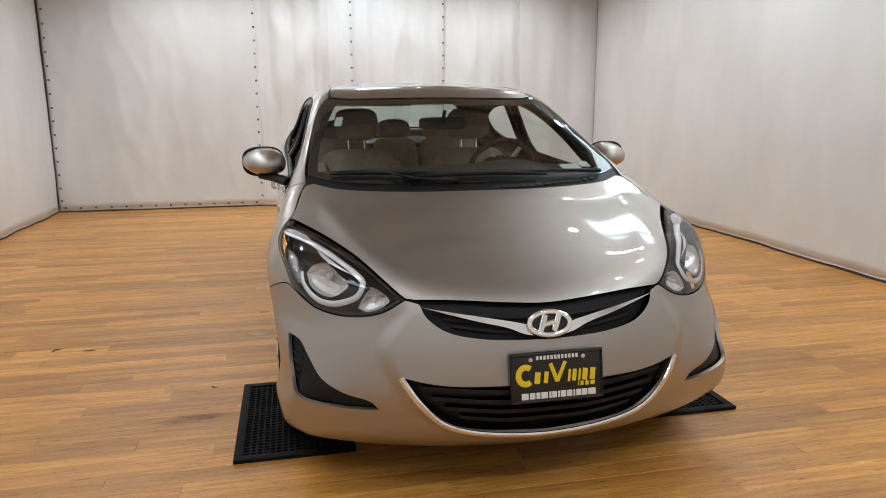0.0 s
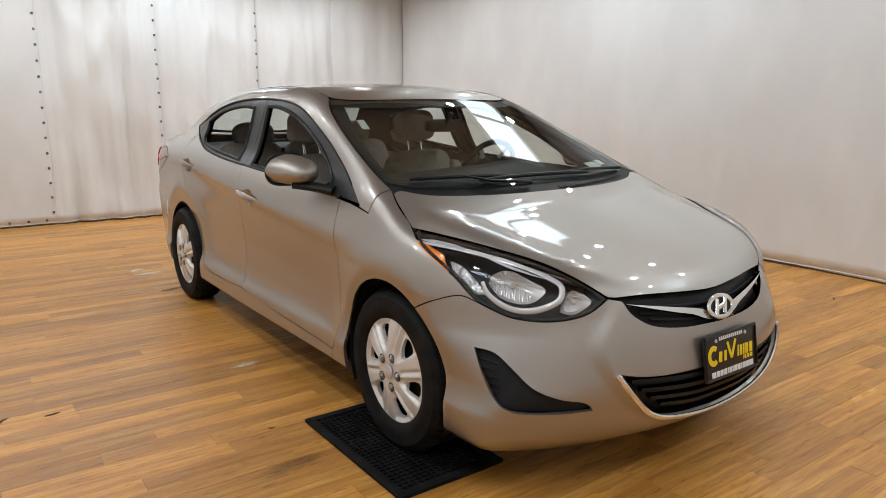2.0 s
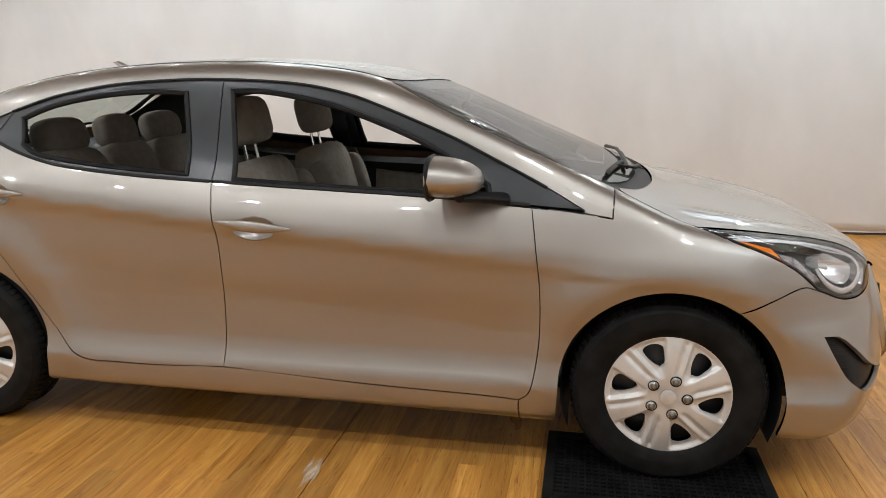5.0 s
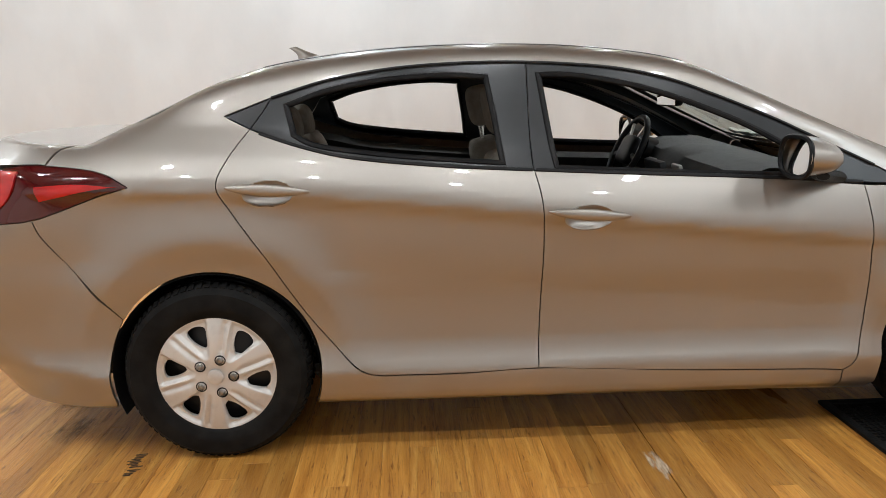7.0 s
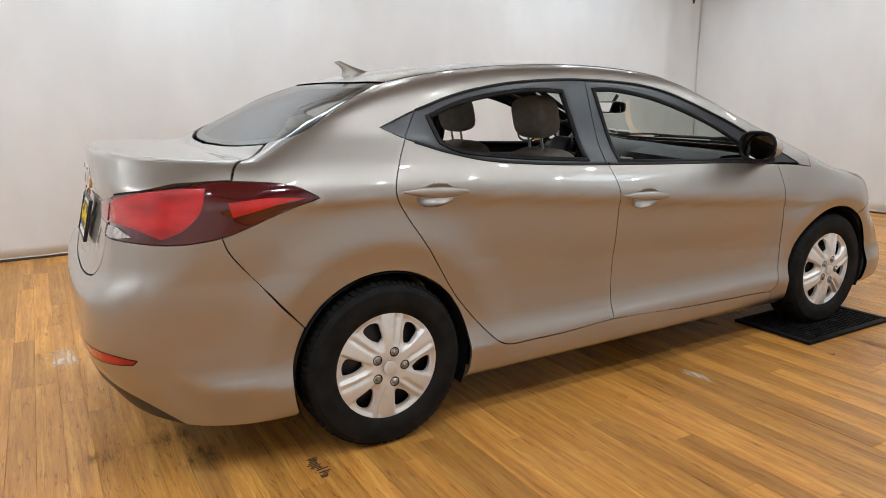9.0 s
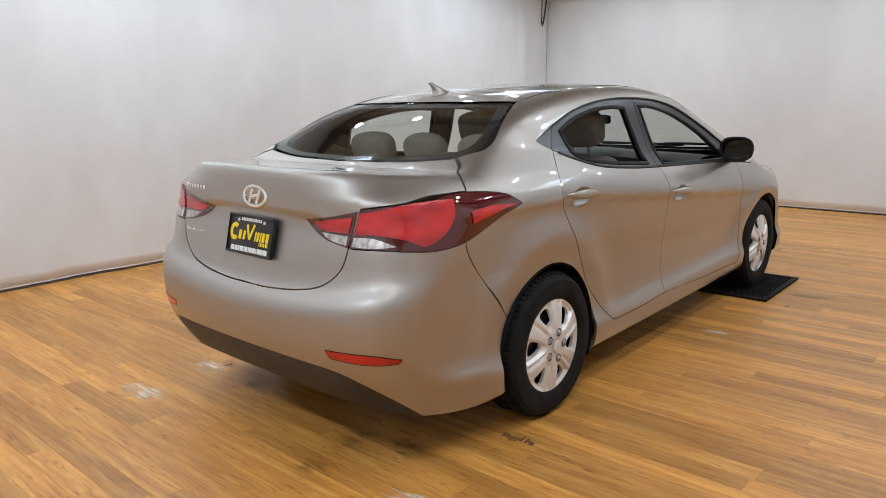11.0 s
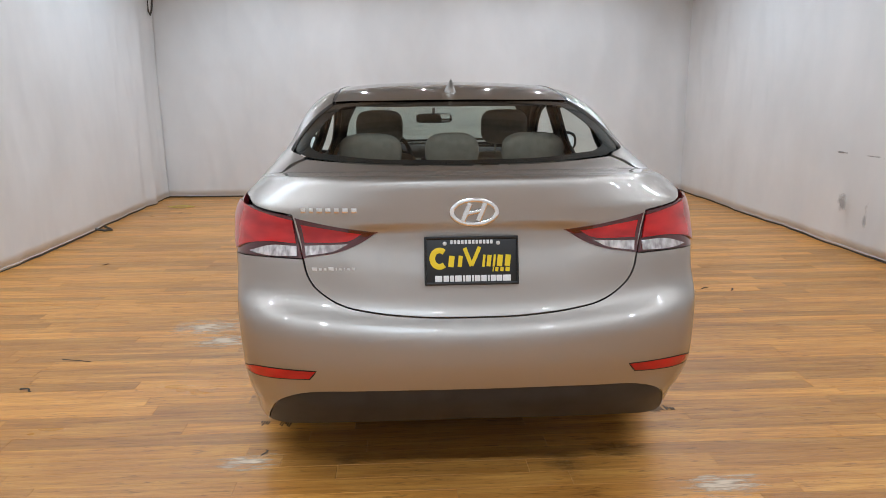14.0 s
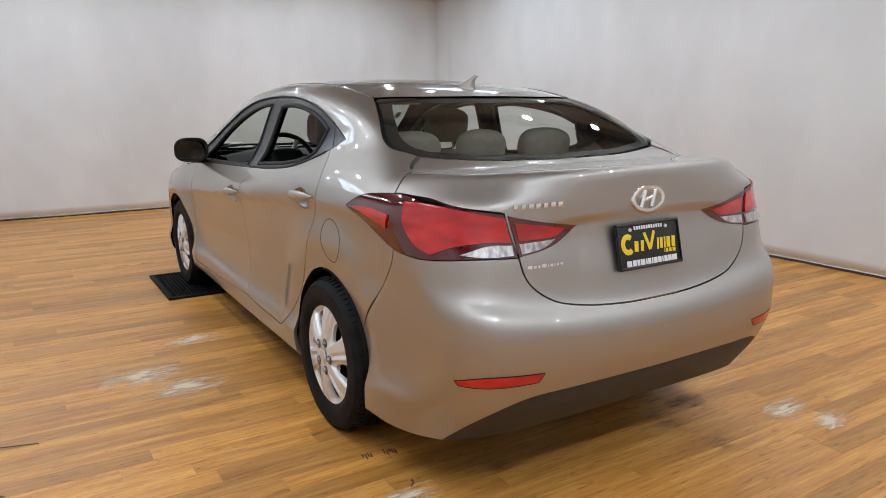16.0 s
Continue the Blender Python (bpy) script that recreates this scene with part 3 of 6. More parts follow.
# ---- ceiling lamps
DIFFUSE = material("lamp_diffuser", (0.8, 0.8, 0.8), 0.6)
for y in TRACKS:
    track = tagged(part("lamp_track", box_bm((6.3, 0.035, 0.03), 0.004, 1, Matrix.Translation((0, y, CEILING - 0.165))), LAMP_BODY), "black ceiling track for spotlights", "lamp track", "lamp tracks")
    for x in (-3.0, -1.0, 1.0, 3.0):
        part("hanger", box_bm((0.02, 0.02, 0.16), 0.002, 1, Matrix.Translation((x, y, CEILING - 0.075))), LAMP_BODY, track)
    for x, watts in LAMP_ROW if abs(y) > 4 else LAMP_MID:
        watts = watts * (0.72 if y < -3 else 1.0)
        lamp = thing("ceiling_spotlight", "round black track spotlight, switched on", "ceiling lamp", "ceiling spotlights")
        lamp.location = (x, y, CEILING - 0.30)
        part("housing", lathe_bm([(0.0, 0.12), (0.030, 0.12), (0.052, 0.09), (0.058, 0.0), (0.053, 0.0), (0.048, 0.08), (0.0, 0.085)], 20, "Z"), LAMP_BODY, lamp)
        part("stem", lathe_bm([(0.0, 0.118), (0.012, 0.118), (0.012, 0.136), (0.0, 0.136)], 10, "Z"), LAMP_BODY, lamp)
        data = bpy.data.lights.new("spotlight", "AREA")
        data.shape, data.size, data.energy = "DISK", 0.095, watts
        data.color = (0.91, 0.965, 1.0)
        bulb = new("spotlight", data)
        bulb.parent = lamp
        bulb.location = (0, 0, 0.012)
for x, y in LIGHT_PANELS:
    lamp = thing("ceiling_light_panel", "cool white ceiling light panel in a white frame", "ceiling lamp", "ceiling light panels")
    lamp.location = (x, y, CEILING - 0.16)
    for size, at in (((0.64, 0.03, 0.05), (0, 0.60)), ((0.64, 0.03, 0.05), (0, -0.60)), ((0.03, 1.17, 0.05), (0.305, 0)), ((0.03, 1.17, 0.05), (-0.305, 0))):
        part("frame", box_bm(size, 0.004, 1, Matrix.Translation((*at, 0))), DIFFUSE, lamp)
    part("back", box_bm((0.62, 1.19, 0.01), 0.002, 1, Matrix.Translation((0, 0, 0.03))), DIFFUSE, lamp)
    data = bpy.data.lights.new("panel_light", "AREA")
    data.shape, data.size, data.size_y, data.energy = "RECTANGLE", 0.57, 1.16, PANEL_POWER
    data.color = (0.70, 0.88, 1.0)
    sheet = new("panel_light", data)
    sheet.parent = lamp
    sheet.location = (0, 0, 0.01)


# ---- mats and floor marks
def rubber_mat(x0, x1, y0, y1, label):
    t = thing("rubber_mat", label, "mat", "mats under the front wheels")
    t.location = ((x0 + x1) / 2, (y0 + y1) / 2, 0)
    w, d = x1 - x0, y1 - y0
    part("base", box_bm((w, d, 0.005), 0.001, 1, Matrix.Translation((0, 0, 0.0030))), MAT, t)
    for size, at in (((w, 0.035, 0.010), (0, d / 2 - 0.0175)), ((w, 0.035, 0.010), (0, -d / 2 + 0.0175)), ((0.035, d - 0.07, 0.010), (w / 2 - 0.0175, 0)), ((0.035, d - 0.07, 0.010), (-w / 2 + 0.0175, 0))):
        part("border", box_bm(size, 0.003, 2, Matrix.Translation((*at, 0.0105))), MAT, t)
    bm = bmesh.new()
    cells = []
    for i in range(1, int((w - 0.07) / 0.024)):
        cells.append(((0.006, d - 0.07, 0.006), (-w / 2 + 0.035 + 0.024 * i, 0, 0.0085)))
    for j in range(1, int((d - 0.07) / 0.024)):
        cells.append(((w - 0.07, 0.006, 0.006), (0, -d / 2 + 0.035 + 0.024 * j, 0.0088)))
    for size, at in cells:
        bmesh.ops.create_cube(bm, size=1, matrix=Matrix.Translation(at) @ Matrix.Diagonal((*size, 1)))
    tagged(part("ribs", bm, MAT, t, smooth=False), kind="stuff")
    return t


rubber_mat(-1.045, -0.590, -1.705, -0.955, "black rubber mat with raised grid under a front wheel")
rubber_mat(0.590, 1.055, -1.690, -0.940, "black rubber mat with raised grid under a front wheel")


def floor_mark(name, x, y, w, d, mat, label, turn=0):
    q = bmesh.new()
    bmesh.ops.create_grid(q, x_segments=4, y_segments=4, size=1.0)
    ob = part(name, q, mat)
    ob.matrix_world = pose(x, y, 0.0012, 0, 0, turn) @ Matrix.Diagonal((w / 2, d / 2, 1, 1))
    tagged(ob, label, "floor mark", "marks worn into the floor")


for x, y, w, d, turn in ((1.43, 0.37, 0.46, 0.34, 4), (1.27, 0.62, 0.42, 0.26, 0), (1.10, -0.06, 0.40, 0.22, 5), (-0.92, 2.26, 0.36, 0.18, 0), (-0.97, 2.43, 0.28, 0.16, 10), (0.80, 2.39, 0.36, 0.18, 5), (0.85, 2.0, 0.30, 0.14, 0), (-1.02, -0.15, 0.20, 0.08, 0)):
    floor_mark("floor_scuff", x, y, w, d, WHITE_SCUFF, "pale scuff worn into the floor boards", turn)
for x, y, w, d, turn in ((-0.60, 1.97, 0.50, 0.30, 8), (-0.40, 2.08, 0.44, 0.30, 0), (0.45, 1.99, 0.30, 0.18, 0), (-0.41, 2.32, 0.26, 0.14, 0), (-1.25, -1.25, 0.50, 0.20, 10)):
    floor_mark("floor_stain", x, y, w, d, DARK_SCUFF, "dark tyre smudge on the floor boards", turn)
PRINT = mottled(material("dark_print", (0.05, 0.03, 0.02), 0.6), (0.03, 0.02, 0.014), (0.14, 0.08, 0.035), 60.0)


def tread_print(x, y, turn):
    """Short dark bars that a standing tyre has pressed into the boards."""
    bm = bmesh.new()
    pick = random.Random(int(x * 100))
    for k in range(5):
        for j in range(3):
            if pick.random() < 0.12:
                continue
            w, d = pick.uniform(0.005, 0.009), pick.uniform(0.022, 0.044)
            q = box_bm((w, d, 0.0006), 0, 1, Matrix.Translation((-0.064 + 0.032 * k + 0.0105 * (j - 1), pick.uniform(-0.010, 0.010), 0)) @ Matrix.Rotation(radians(pick.uniform(-5, 5)), 4, "Z"))
            tmp = bpy.data.meshes.new("tmp")
            q.to_mesh(tmp)
            q.free()
            bm.from_mesh(tmp)
            bpy.data.meshes.remove(tmp)
    bm.transform(pose(x, y, 0.0016, 0, 0, turn))
    tagged(part("tread_print", bm, PRINT, smooth=False), "dark tyre-tread print of short bars on the boards", "floor mark", "tyre prints on the floor")


tread_print(0.80, 1.675, -8)
tread_print(-0.89, 1.650, 6)
tagged(part("debris", tube_bm([(1.90, 0.90, 0.003), (1.96, 0.882, 0.004), (2.02, 0.868, 0.004), (2.07, 0.850, 0.003)], 0.0022, 5), PIPE), "thin dark thread lying on the floor", "debris", "debris on the floor")
for x, y, turn, s in ((2.72, -1.32, 30, 1.0), (2.9, -3.9, 80, 0.8), (-1.184, -0.93, 0, 0.5), (0.785, 1.93, 60, 0.7), (2.05, 1.25, 160, 1.2), (-1.9, -0.25, 20, 1.0), (-2.08, -0.20, 60, 1.0)):
    c = [(x + s * 0.06 * (u - 0.5) * math.cos(radians(turn)) + 0.008 * math.sin(9 * u), y + s * 0.06 * (u - 0.5) * math.sin(radians(turn)) + 0.006 * math.cos(7 * u), 0.004 + 0.003 * math.sin(5 * u)) for u in np.linspace(0, 1, 8)]
    tagged(part("debris", tube_bm(c, 0.004 * s, 6, False, 0.8, [0.5, 1, 1, 0.8, 1, 1, 0.8, 0.4]), PIPE), "small dark shred of debris on the floor", "debris", "debris on the floor")


# ---- panels: outlines laid on the car's form
def side_at(y, z):
    o = np.array([[0.0, y, z]])
    return meet(o, np.array([[-1.0, 0, 0]]), 1.2)[0][0]


def top_at(x, y):
    return meet(np.array([[x, y, 0.62]]), np.array([[0.0, 0, 1]]), 1.2)[0][0]


class Chart:
    """A way to unroll the skin: flat coordinates of a place, and the rays that lead back to it."""

    def __init__(self, kind):
        self.kind = kind

    def flat(self, p):
        p = np.atleast_2d(np.asarray(p, float))
        x, y, z = p.T
        if self.kind == "side":
            return np.stack([y, 0.8 * np.arctan2(z - 0.6, -x)], 1)
        if self.kind == "nose":
            return np.stack([np.arctan2(x, -(y + 1.2)), z], 1)
        if self.kind == "rear":
            return np.stack([np.arctan2(x, y - 1.2), z], 1)
        if self.kind == "lid":
            return np.stack([x, 0.6 * np.arctan2(z - 0.55, y - 1.7)], 1)
        return np.stack([x, y], 1)

    def back(self, q):
        u, v = np.asarray(q, float).T
        zero = np.zeros_like(u)
        if self.kind == "side":
            a = v / 0.8
            o, w = np.stack([zero, u, zero + 0.6], 1), np.stack([-np.cos(a), zero, np.sin(a)], 1)
        elif self.kind == "nose":
            o, w = np.stack([zero, zero - 1.2, v], 1), np.stack([np.sin(u), -np.cos(u), zero], 1)
        elif self.kind == "rear":
            o, w = np.stack([zero, zero + 1.2, v], 1), np.stack([np.sin(u), np.cos(u), zero], 1)
        elif self.kind == "lid":
            a = v / 0.6
            o, w = np.stack([u, zero + 1.7, zero + 0.55], 1), np.stack([zero, np.cos(a), np.sin(a)], 1)
        else:
            o, w = np.stack([u, v, zero + 0.62], 1), np.stack([zero, zero, zero + 1], 1)
        return meet(o, w, 1.5)[0]


def skin_normals(p):
    e, (x, y, z) = 0.005, np.asarray(p).T
    g = np.stack([body_field(x + e, y, z) - body_field(x - e, y, z), body_field(x, y + e, z) - body_field(x, y - e, z), body_field(x, y, z + e) - body_field(x, y, z - e)], 1)
    return g / np.linalg.norm(g, axis=1)[:, None]


def outline(chart, chains, step=0.016, inset=0.0):
    """A closed outline from chains of places; where two chains meet there is a corner."""
    out = []
    for c in chains:
        f = chart.flat(c)
        line = smooth_chain(f, step)
        if out and np.linalg.norm(out[-1] - line[0]) < 0.004:
            line = line[1:]
        out.extend(line)
    out = np.array(out)
    if np.linalg.norm(out[0] - out[-1]) < 0.004:
        out = out[:-1]
    x, y = out.T
    if (x * np.roll(y, -1) - y * np.roll(x, -1)).sum() < 0:
        out = out[::-1]
    if inset:
        d = np.roll(out, -1, 0) - np.roll(out, 1, 0)
        d /= np.linalg.norm(d, axis=1)[:, None] + 1e-9
        out = out + inset * np.stack([-d[:, 1], d[:, 0]], 1)
    return out


def inside(pts, poly):
    x, y = pts.T
    odd = np.zeros(len(pts), bool)
    (x0, y0), (x1, y1) = poly.T, np.roll(poly, -1, 0).T
    slope = (x1 - x0) / np.where(y1 == y0, 1, y1 - y0)
    for at in range(0, len(pts), 2000):
        px, py = x[at : at + 2000, None], y[at : at + 2000, None]
        odd[at : at + 2000] = (((y0 > py) != (y1 > py)) & (px < slope * (py - y0) + x0)).sum(1) % 2 == 1
    return odd


def fill(loops, grid):
    """Triangles that fill the first loop but for the others, with a grid of points inside."""
    from mathutils.geometry import delaunay_2d_cdt
    lo, hi = loops[0].min(0), loops[0].max(0)
    gx, gy = np.meshgrid(np.arange(lo[0], hi[0], grid), np.arange(lo[1], hi[1], grid))
    g = np.stack([gx.ravel(), gy.ravel()], 1)
    rim = np.vstack(loops)
    keep = inside(g, loops[0])
    for hole in loops[1:]:
        keep &= ~inside(g, hole)
    g = g[keep]
    if len(g):
        near = np.min(((g[:, None] - rim[None]) ** 2).sum(2), 1)
        g = g[near > (0.55 * grid) ** 2]
    pts = np.vstack([rim, g])
    edges, at = [], 0
    for lp in loops:
        edges += [(at + i, at + (i + 1) % len(lp)) for i in range(len(lp))]
        at += len(lp)
    v, _, f, *_ = delaunay_2d_cdt([Vector(p) for p in pts], edges, [], 0, 1e-6)
    v = np.array([tuple(p) for p in v])
    f = np.array([t for t in f if len(t) == 3])
    mid = v[f].mean(1)
    ok = inside(mid, loops[0])
    for hole in loops[1:]:
        ok &= ~inside(mid, hole)
    return v, f[ok]


def panel(name, kind, chains, mat, parent, label="", holes=(), lift=0.0, gap=0.0019, rim=0.014, grid=0.03, mirror=False, step=0.016):
    """A sheet of the skin within an outline, with a turned-in edge. Mirrored: its twin on the car's other side is made too."""
    chart = Chart(kind)
    loops = [outline(chart, chains, step, gap)] + [outline(chart, h, step, -gap) for h in holes]
    v, f = fill(loops, grid)
    p = chart.back(v)
    n = skin_normals(p)
    p = p + n * lift
    tri = p[f]
    flip = (np.cross(tri[:, 1] - tri[:, 0], tri[:, 2] - tri[:, 0]) * n[f[:, 0]]).sum(1) < 0
    f[flip] = f[flip][:, ::-1]
    faces = [tuple(t) for t in f]
    verts, norms = list(p), list(n)
    if rim:
        for k, lp in enumerate(loops):
            q = chart.back(lp)
            m = skin_normals(q)
            q = q + m * lift
            d = np.roll(q, -1, 0) - np.roll(q, 1, 0)
            d /= np.linalg.norm(d, axis=1)[:, None] + 1e-9
            w = np.cross(d, m)
            mid = q.mean(0)
            if ((q - mid) * w).sum() < 0:
                w = -w
            if k:
                w = -w
            a = len(verts)
            c = len(q)
            verts += list(q) + list(q - m * rim)
            norms += list(w) * 2
            for i in range(c):
                j = (i + 1) % c
                faces.append((a + i, a + j, a + c + j, a + c + i))
    verts, norms = np.array(verts), np.array(norms)
    obs = []
    if mirror != "only":
        obs.append(mesh_object(name, verts, faces, mat, parent[0] if isinstance(parent, tuple) else parent, label, norms))
    if mirror:
        s = np.array([-1, 1, 1])
        obs.append(mesh_object(name, verts * s, [t[::-1] for t in faces], mat, parent[1] if isinstance(parent, tuple) else parent, label, norms * s))
    return obs


def skin_path(kind, points, lift=0.0, step=0.02):
    """Places along a smooth line on the skin, and the normals there."""
    chart = Chart(kind)
    p = chart.back(smooth_chain(chart.flat(points), step))
    n = skin_normals(p)
    return p + n * lift, n


def bead(name, kind, points, radius, mat, parent, lift=0.0, flat=0.6, mirror=False, label="", ends=None, closed=False):
    p, n = skin_path(kind, points, lift)
    taper = [min(1.0, ends + (1 - ends) * 4 * min(i, len(p) - 1 - i) / len(p)) for i in range(len(p))] if ends is not None else None
    obs = [part(name, tube_bm(p, radius, 8, closed, flat, taper, [Vector(a) for a in n]), mat, parent[0] if isinstance(parent, tuple) else parent, label)]
    if mirror:
        s = np.array([-1, 1, 1])
        obs.append(part(name, tube_bm(p * s, radius, 8, closed, flat, taper, [Vector(a) for a in n * s]), mat, parent[1] if isinstance(parent, tuple) else parent, label))
    return obs


def S(*pairs):
    p = np.array(pairs, float)
    return list(meet(np.stack([0 * p[:, 0], p[:, 0], p[:, 1]], 1), np.tile((-1.0, 0, 0), (len(p), 1)), 1.2)[0])


def T(*pairs):
    p = np.array(pairs, float)
    return list(meet(np.stack([p[:, 0], p[:, 1], 0 * p[:, 0] + 0.62], 1), np.tile((0.0, 0, 1), (len(p), 1)), 1.2)[0])


def arch(yc, a0, a1, r=0.358, n=14):
    a = np.radians(np.linspace(a0, a1, n))
    return S(*np.stack([yc + r * np.cos(a), HUB_Z + r * np.sin(a)], 1))


def onto(points):
    """The places moved onto the skin, straight along its normals."""
    p = np.array(points, float)
    for _ in range(6):
        f = body_field(*p.T)
        p = p - skin_normals(p) * (f / 0.95)[:, None]
    return [tuple(q) for q in p]


def flipped(points):
    return [(-x, y, z) for x, y, z in points][::-1]


def both_ways(chains):
    """The chains of one half, from the middle to the middle, closed by their mirror images."""
    return chains + [flipped(c) for c in chains[::-1]]


car = thing("car", "champagne metallic four-door sedan with open side windows on rubber mats", "car")

# the lines that the panels share
DOOR_FRONT = [(-0.891, 0.921), (-0.908, 0.80), (-0.924, 0.65), (-0.924, 0.457), (-0.905, 0.324), (-0.890, 0.285), (-0.859, 0.260)]
DOOR_SPLIT = [(0.255, 0.988), (0.237, 0.903), (0.226, 0.772), (0.230, 0.55), (0.238, 0.303)]
DOOR_REAR = [(0.775, 0.292), (0.83, 0.303), (0.892, 0.346), (1.022, 0.499), (1.160, 0.721), (1.262, 0.877), (1.300, 0.956), (1.266, 1.045), (1.203, 1.135)]
BELT = [(1.290, 1.178), (1.203, 1.135), (1.061, 1.084), (0.896, 1.044), (0.605, 1.011), (0.255, 0.988), (-0.148, 0.967), (-0.515, 0.950), (-0.891, 0.928), (-1.073, 0.913)]
DLO_TOP = [(1.290, 1.178), (1.135, 1.236), (0.947, 1.292), (0.731, 1.329), (0.515, 1.345), (0.261, 1.347), (-0.049, 1.325), (-0.24, 1.285), (-0.361, 1.243), (-0.482, 1.196), (-0.619, 1.139), (-0.728, 1.087), (-0.834, 1.036), (-0.938, 0.985), (-1.062, 0.917)]
LAMP_TOP = [(-0.790, -1.411, 0.852), (-0.742, -1.505, 0.846), (-0.672, -1.640, 0.828), (-0.604, -1.785, 0.800), (-0.528, -1.935, 0.748), (-0.445, -2.045, 0.686)]
LAMP_LOW = [(-0.445, -2.045, 0.686), (-0.520, -2.030, 0.643), (-0.620, -1.975, 0.622), (-0.715, -1.880, 0.630), (-0.781, -1.785, 0.672)]
LAMP_OUT = [(-0.781, -1.785, 0.672), (-0.806, -1.709, 0.734), (-0.824, -1.634, 0.774), (-0.826, -1.522, 0.818), (-0.790, -1.411, 0.852)]
HOOD_REAR = [(0, -1.325), (-0.2, -1.318), (-0.36, -1.298), (-0.520, -1.262), (-0.610, -1.228), (-0.690, -1.172)]
TAIL_TOP = [(-0.861, 1.580, 0.962), (-0.832, 1.665, 1.003), (-0.797, 1.855, 1.027), (-0.772, 2.000, 1.024), (-0.710, 2.125, 1.006), (-0.592, 2.182, 0.987)]
TAIL_LOW = [(-0.861, 1.580, 0.962), (-0.855, 1.690, 0.928), (-0.839, 1.823, 0.881), (-0.823, 1.905, 0.856), (-0.789, 2.020, 0.845), (-0.730, 2.115, 0.846), (-0.655, 2.170, 0.847), (-0.557, 2.205, 0.846)]
LID_LOW = [(-0.556, 2.199, 0.847), (-0.543, 2.215, 0.794), (-0.517, 2.228, 0.752), (-0.440, 2.251, 0.697), (-0.329, 2.269, 0.670), (-0.15, 2.284, 0.656), (0, 2.286, 0.654)]
GLASS_SIDE = [(-0.530, 1.195), (-0.575, 1.310), (-0.617, 1.420), (-0.658, 1.530), (-0.658, 1.610), (-0.600, 1.675)]
BUMPER_SEAM_R = [(-0.823, 1.905, 0.856), (-0.827, 1.890, 0.810), (-0.832, 1.848, 0.748), (-0.833, 1.779, 0.663), (-0.851, 1.650, 0.507)]

LAMP_TOP, LAMP_LOW, LAMP_OUT = (onto(smooth_chain(c, 0.03)) for c in (LAMP_TOP, LAMP_LOW, LAMP_OUT))
seam_top, seam_low = np.array(TAIL_TOP[2]), np.array(TAIL_LOW[3])
tail_line, low_line = smooth_chain(TAIL_TOP, 0.03), smooth_chain(TAIL_LOW, 0.03)
SEAM, LOW = (int(np.argmin(np.linalg.norm(c - p, axis=1))) for c, p in ((tail_line, seam_top), (low_line, seam_low)))
TAIL_TOP, TAIL_LOW, LID_LOW, BUMPER_SEAM_R = onto(tail_line), onto(low_line), onto(LID_LOW), onto(BUMPER_SEAM_R)

HANDLES = (((0.215, 0.856), (-0.062, 0.836)), ((1.272, 0.955), (1.000, 0.938)))


def cup_rim(ends, grow=1.0):
    (y0, z0), (y1, z1) = ends
    return S(*[((y0 + y1) / 2 + 0.084 * grow * math.cos(a), (z0 + z1) / 2 - 0.013 + 0.042 * grow * math.sin(a) - 0.05 * math.cos(a) * 0.07) for a in np.linspace(0, 2 * math.pi, 29)])


# doors
front_doors = panel("front_door", "side", [S(*DOOR_FRONT), S((-0.859, 0.260), (-0.348, 0.276), (0.238, 0.303)), S(*DOOR_SPLIT[::-1]), S((0.255, 0.988), (-0.148, 0.967), (-0.515, 0.950), (-0.891, 0.921))], PAINT, car, mirror=True, holes=[[cup_rim(HANDLES[0])]], grid=0.019)
rear_doors = panel("rear_door", "side", [S(*DOOR_SPLIT), S((0.238, 0.303), (0.531, 0.292), (0.775, 0.292)), S(*DOOR_REAR), S((1.203, 1.135), (1.061, 1.084), (0.896, 1.044), (0.605, 1.011), (0.255, 0.988))], PAINT, car, mirror=True, holes=[[cup_rim(HANDLES[1])]], grid=0.019)

# fixed body panels
panel("body_side", "side", [
    S((-0.8595, 0.168), (0.0, 0.186), (0.6, 0.188), (0.992, 0.186)),
    arch(AXLE_R, 201, 33),
    [BUMPER_SEAM_R[4], *BUMPER_SEAM_R[3::-1]],
    TAIL_LOW[LOW::-1],
    TAIL_TOP[: SEAM + 1],
    [TAIL_TOP[SEAM], *T((-0.750, 1.825), (-0.708, 1.79))],
    T((-0.708, 1.79), (-0.665, 1.725), (-0.618, 1.685)),
    T(*[(x - 0.012, y) for x, y in GLASS_SIDE[::-1]]),
    T((-0.542, 1.190), (-0.545, 0.8), (-0.536, 0.4), (-0.536, 0.0), (-0.566, -0.33)),
    T((-0.566, -0.33), (-0.626, -0.46), (-0.676, -0.70), (-0.706, -0.90), (-0.718, -1.0), (-0.722, -1.155)),
    [top_at(-0.722, -1.155), side_at(-1.150, 0.895)],
    [side_at(-1.150, 0.895), side_at(-1.062, 0.9085)],
    [side_at(-1.062, 0.9085), side_at(-1.062, 0.917)],
    S(*DLO_TOP[::-1]),
    S((1.290, 1.178), (1.203, 1.135)),
    S(*DOOR_REAR[::-1]),
    S((0.775, 0.292), (0.531, 0.292), (0.238, 0.303), (-0.348, 0.276), (-0.859, 0.260)),
    S((-0.859, 0.260), (-0.8595, 0.168)),
], PAINT, car, mirror=True, grid=0.018)
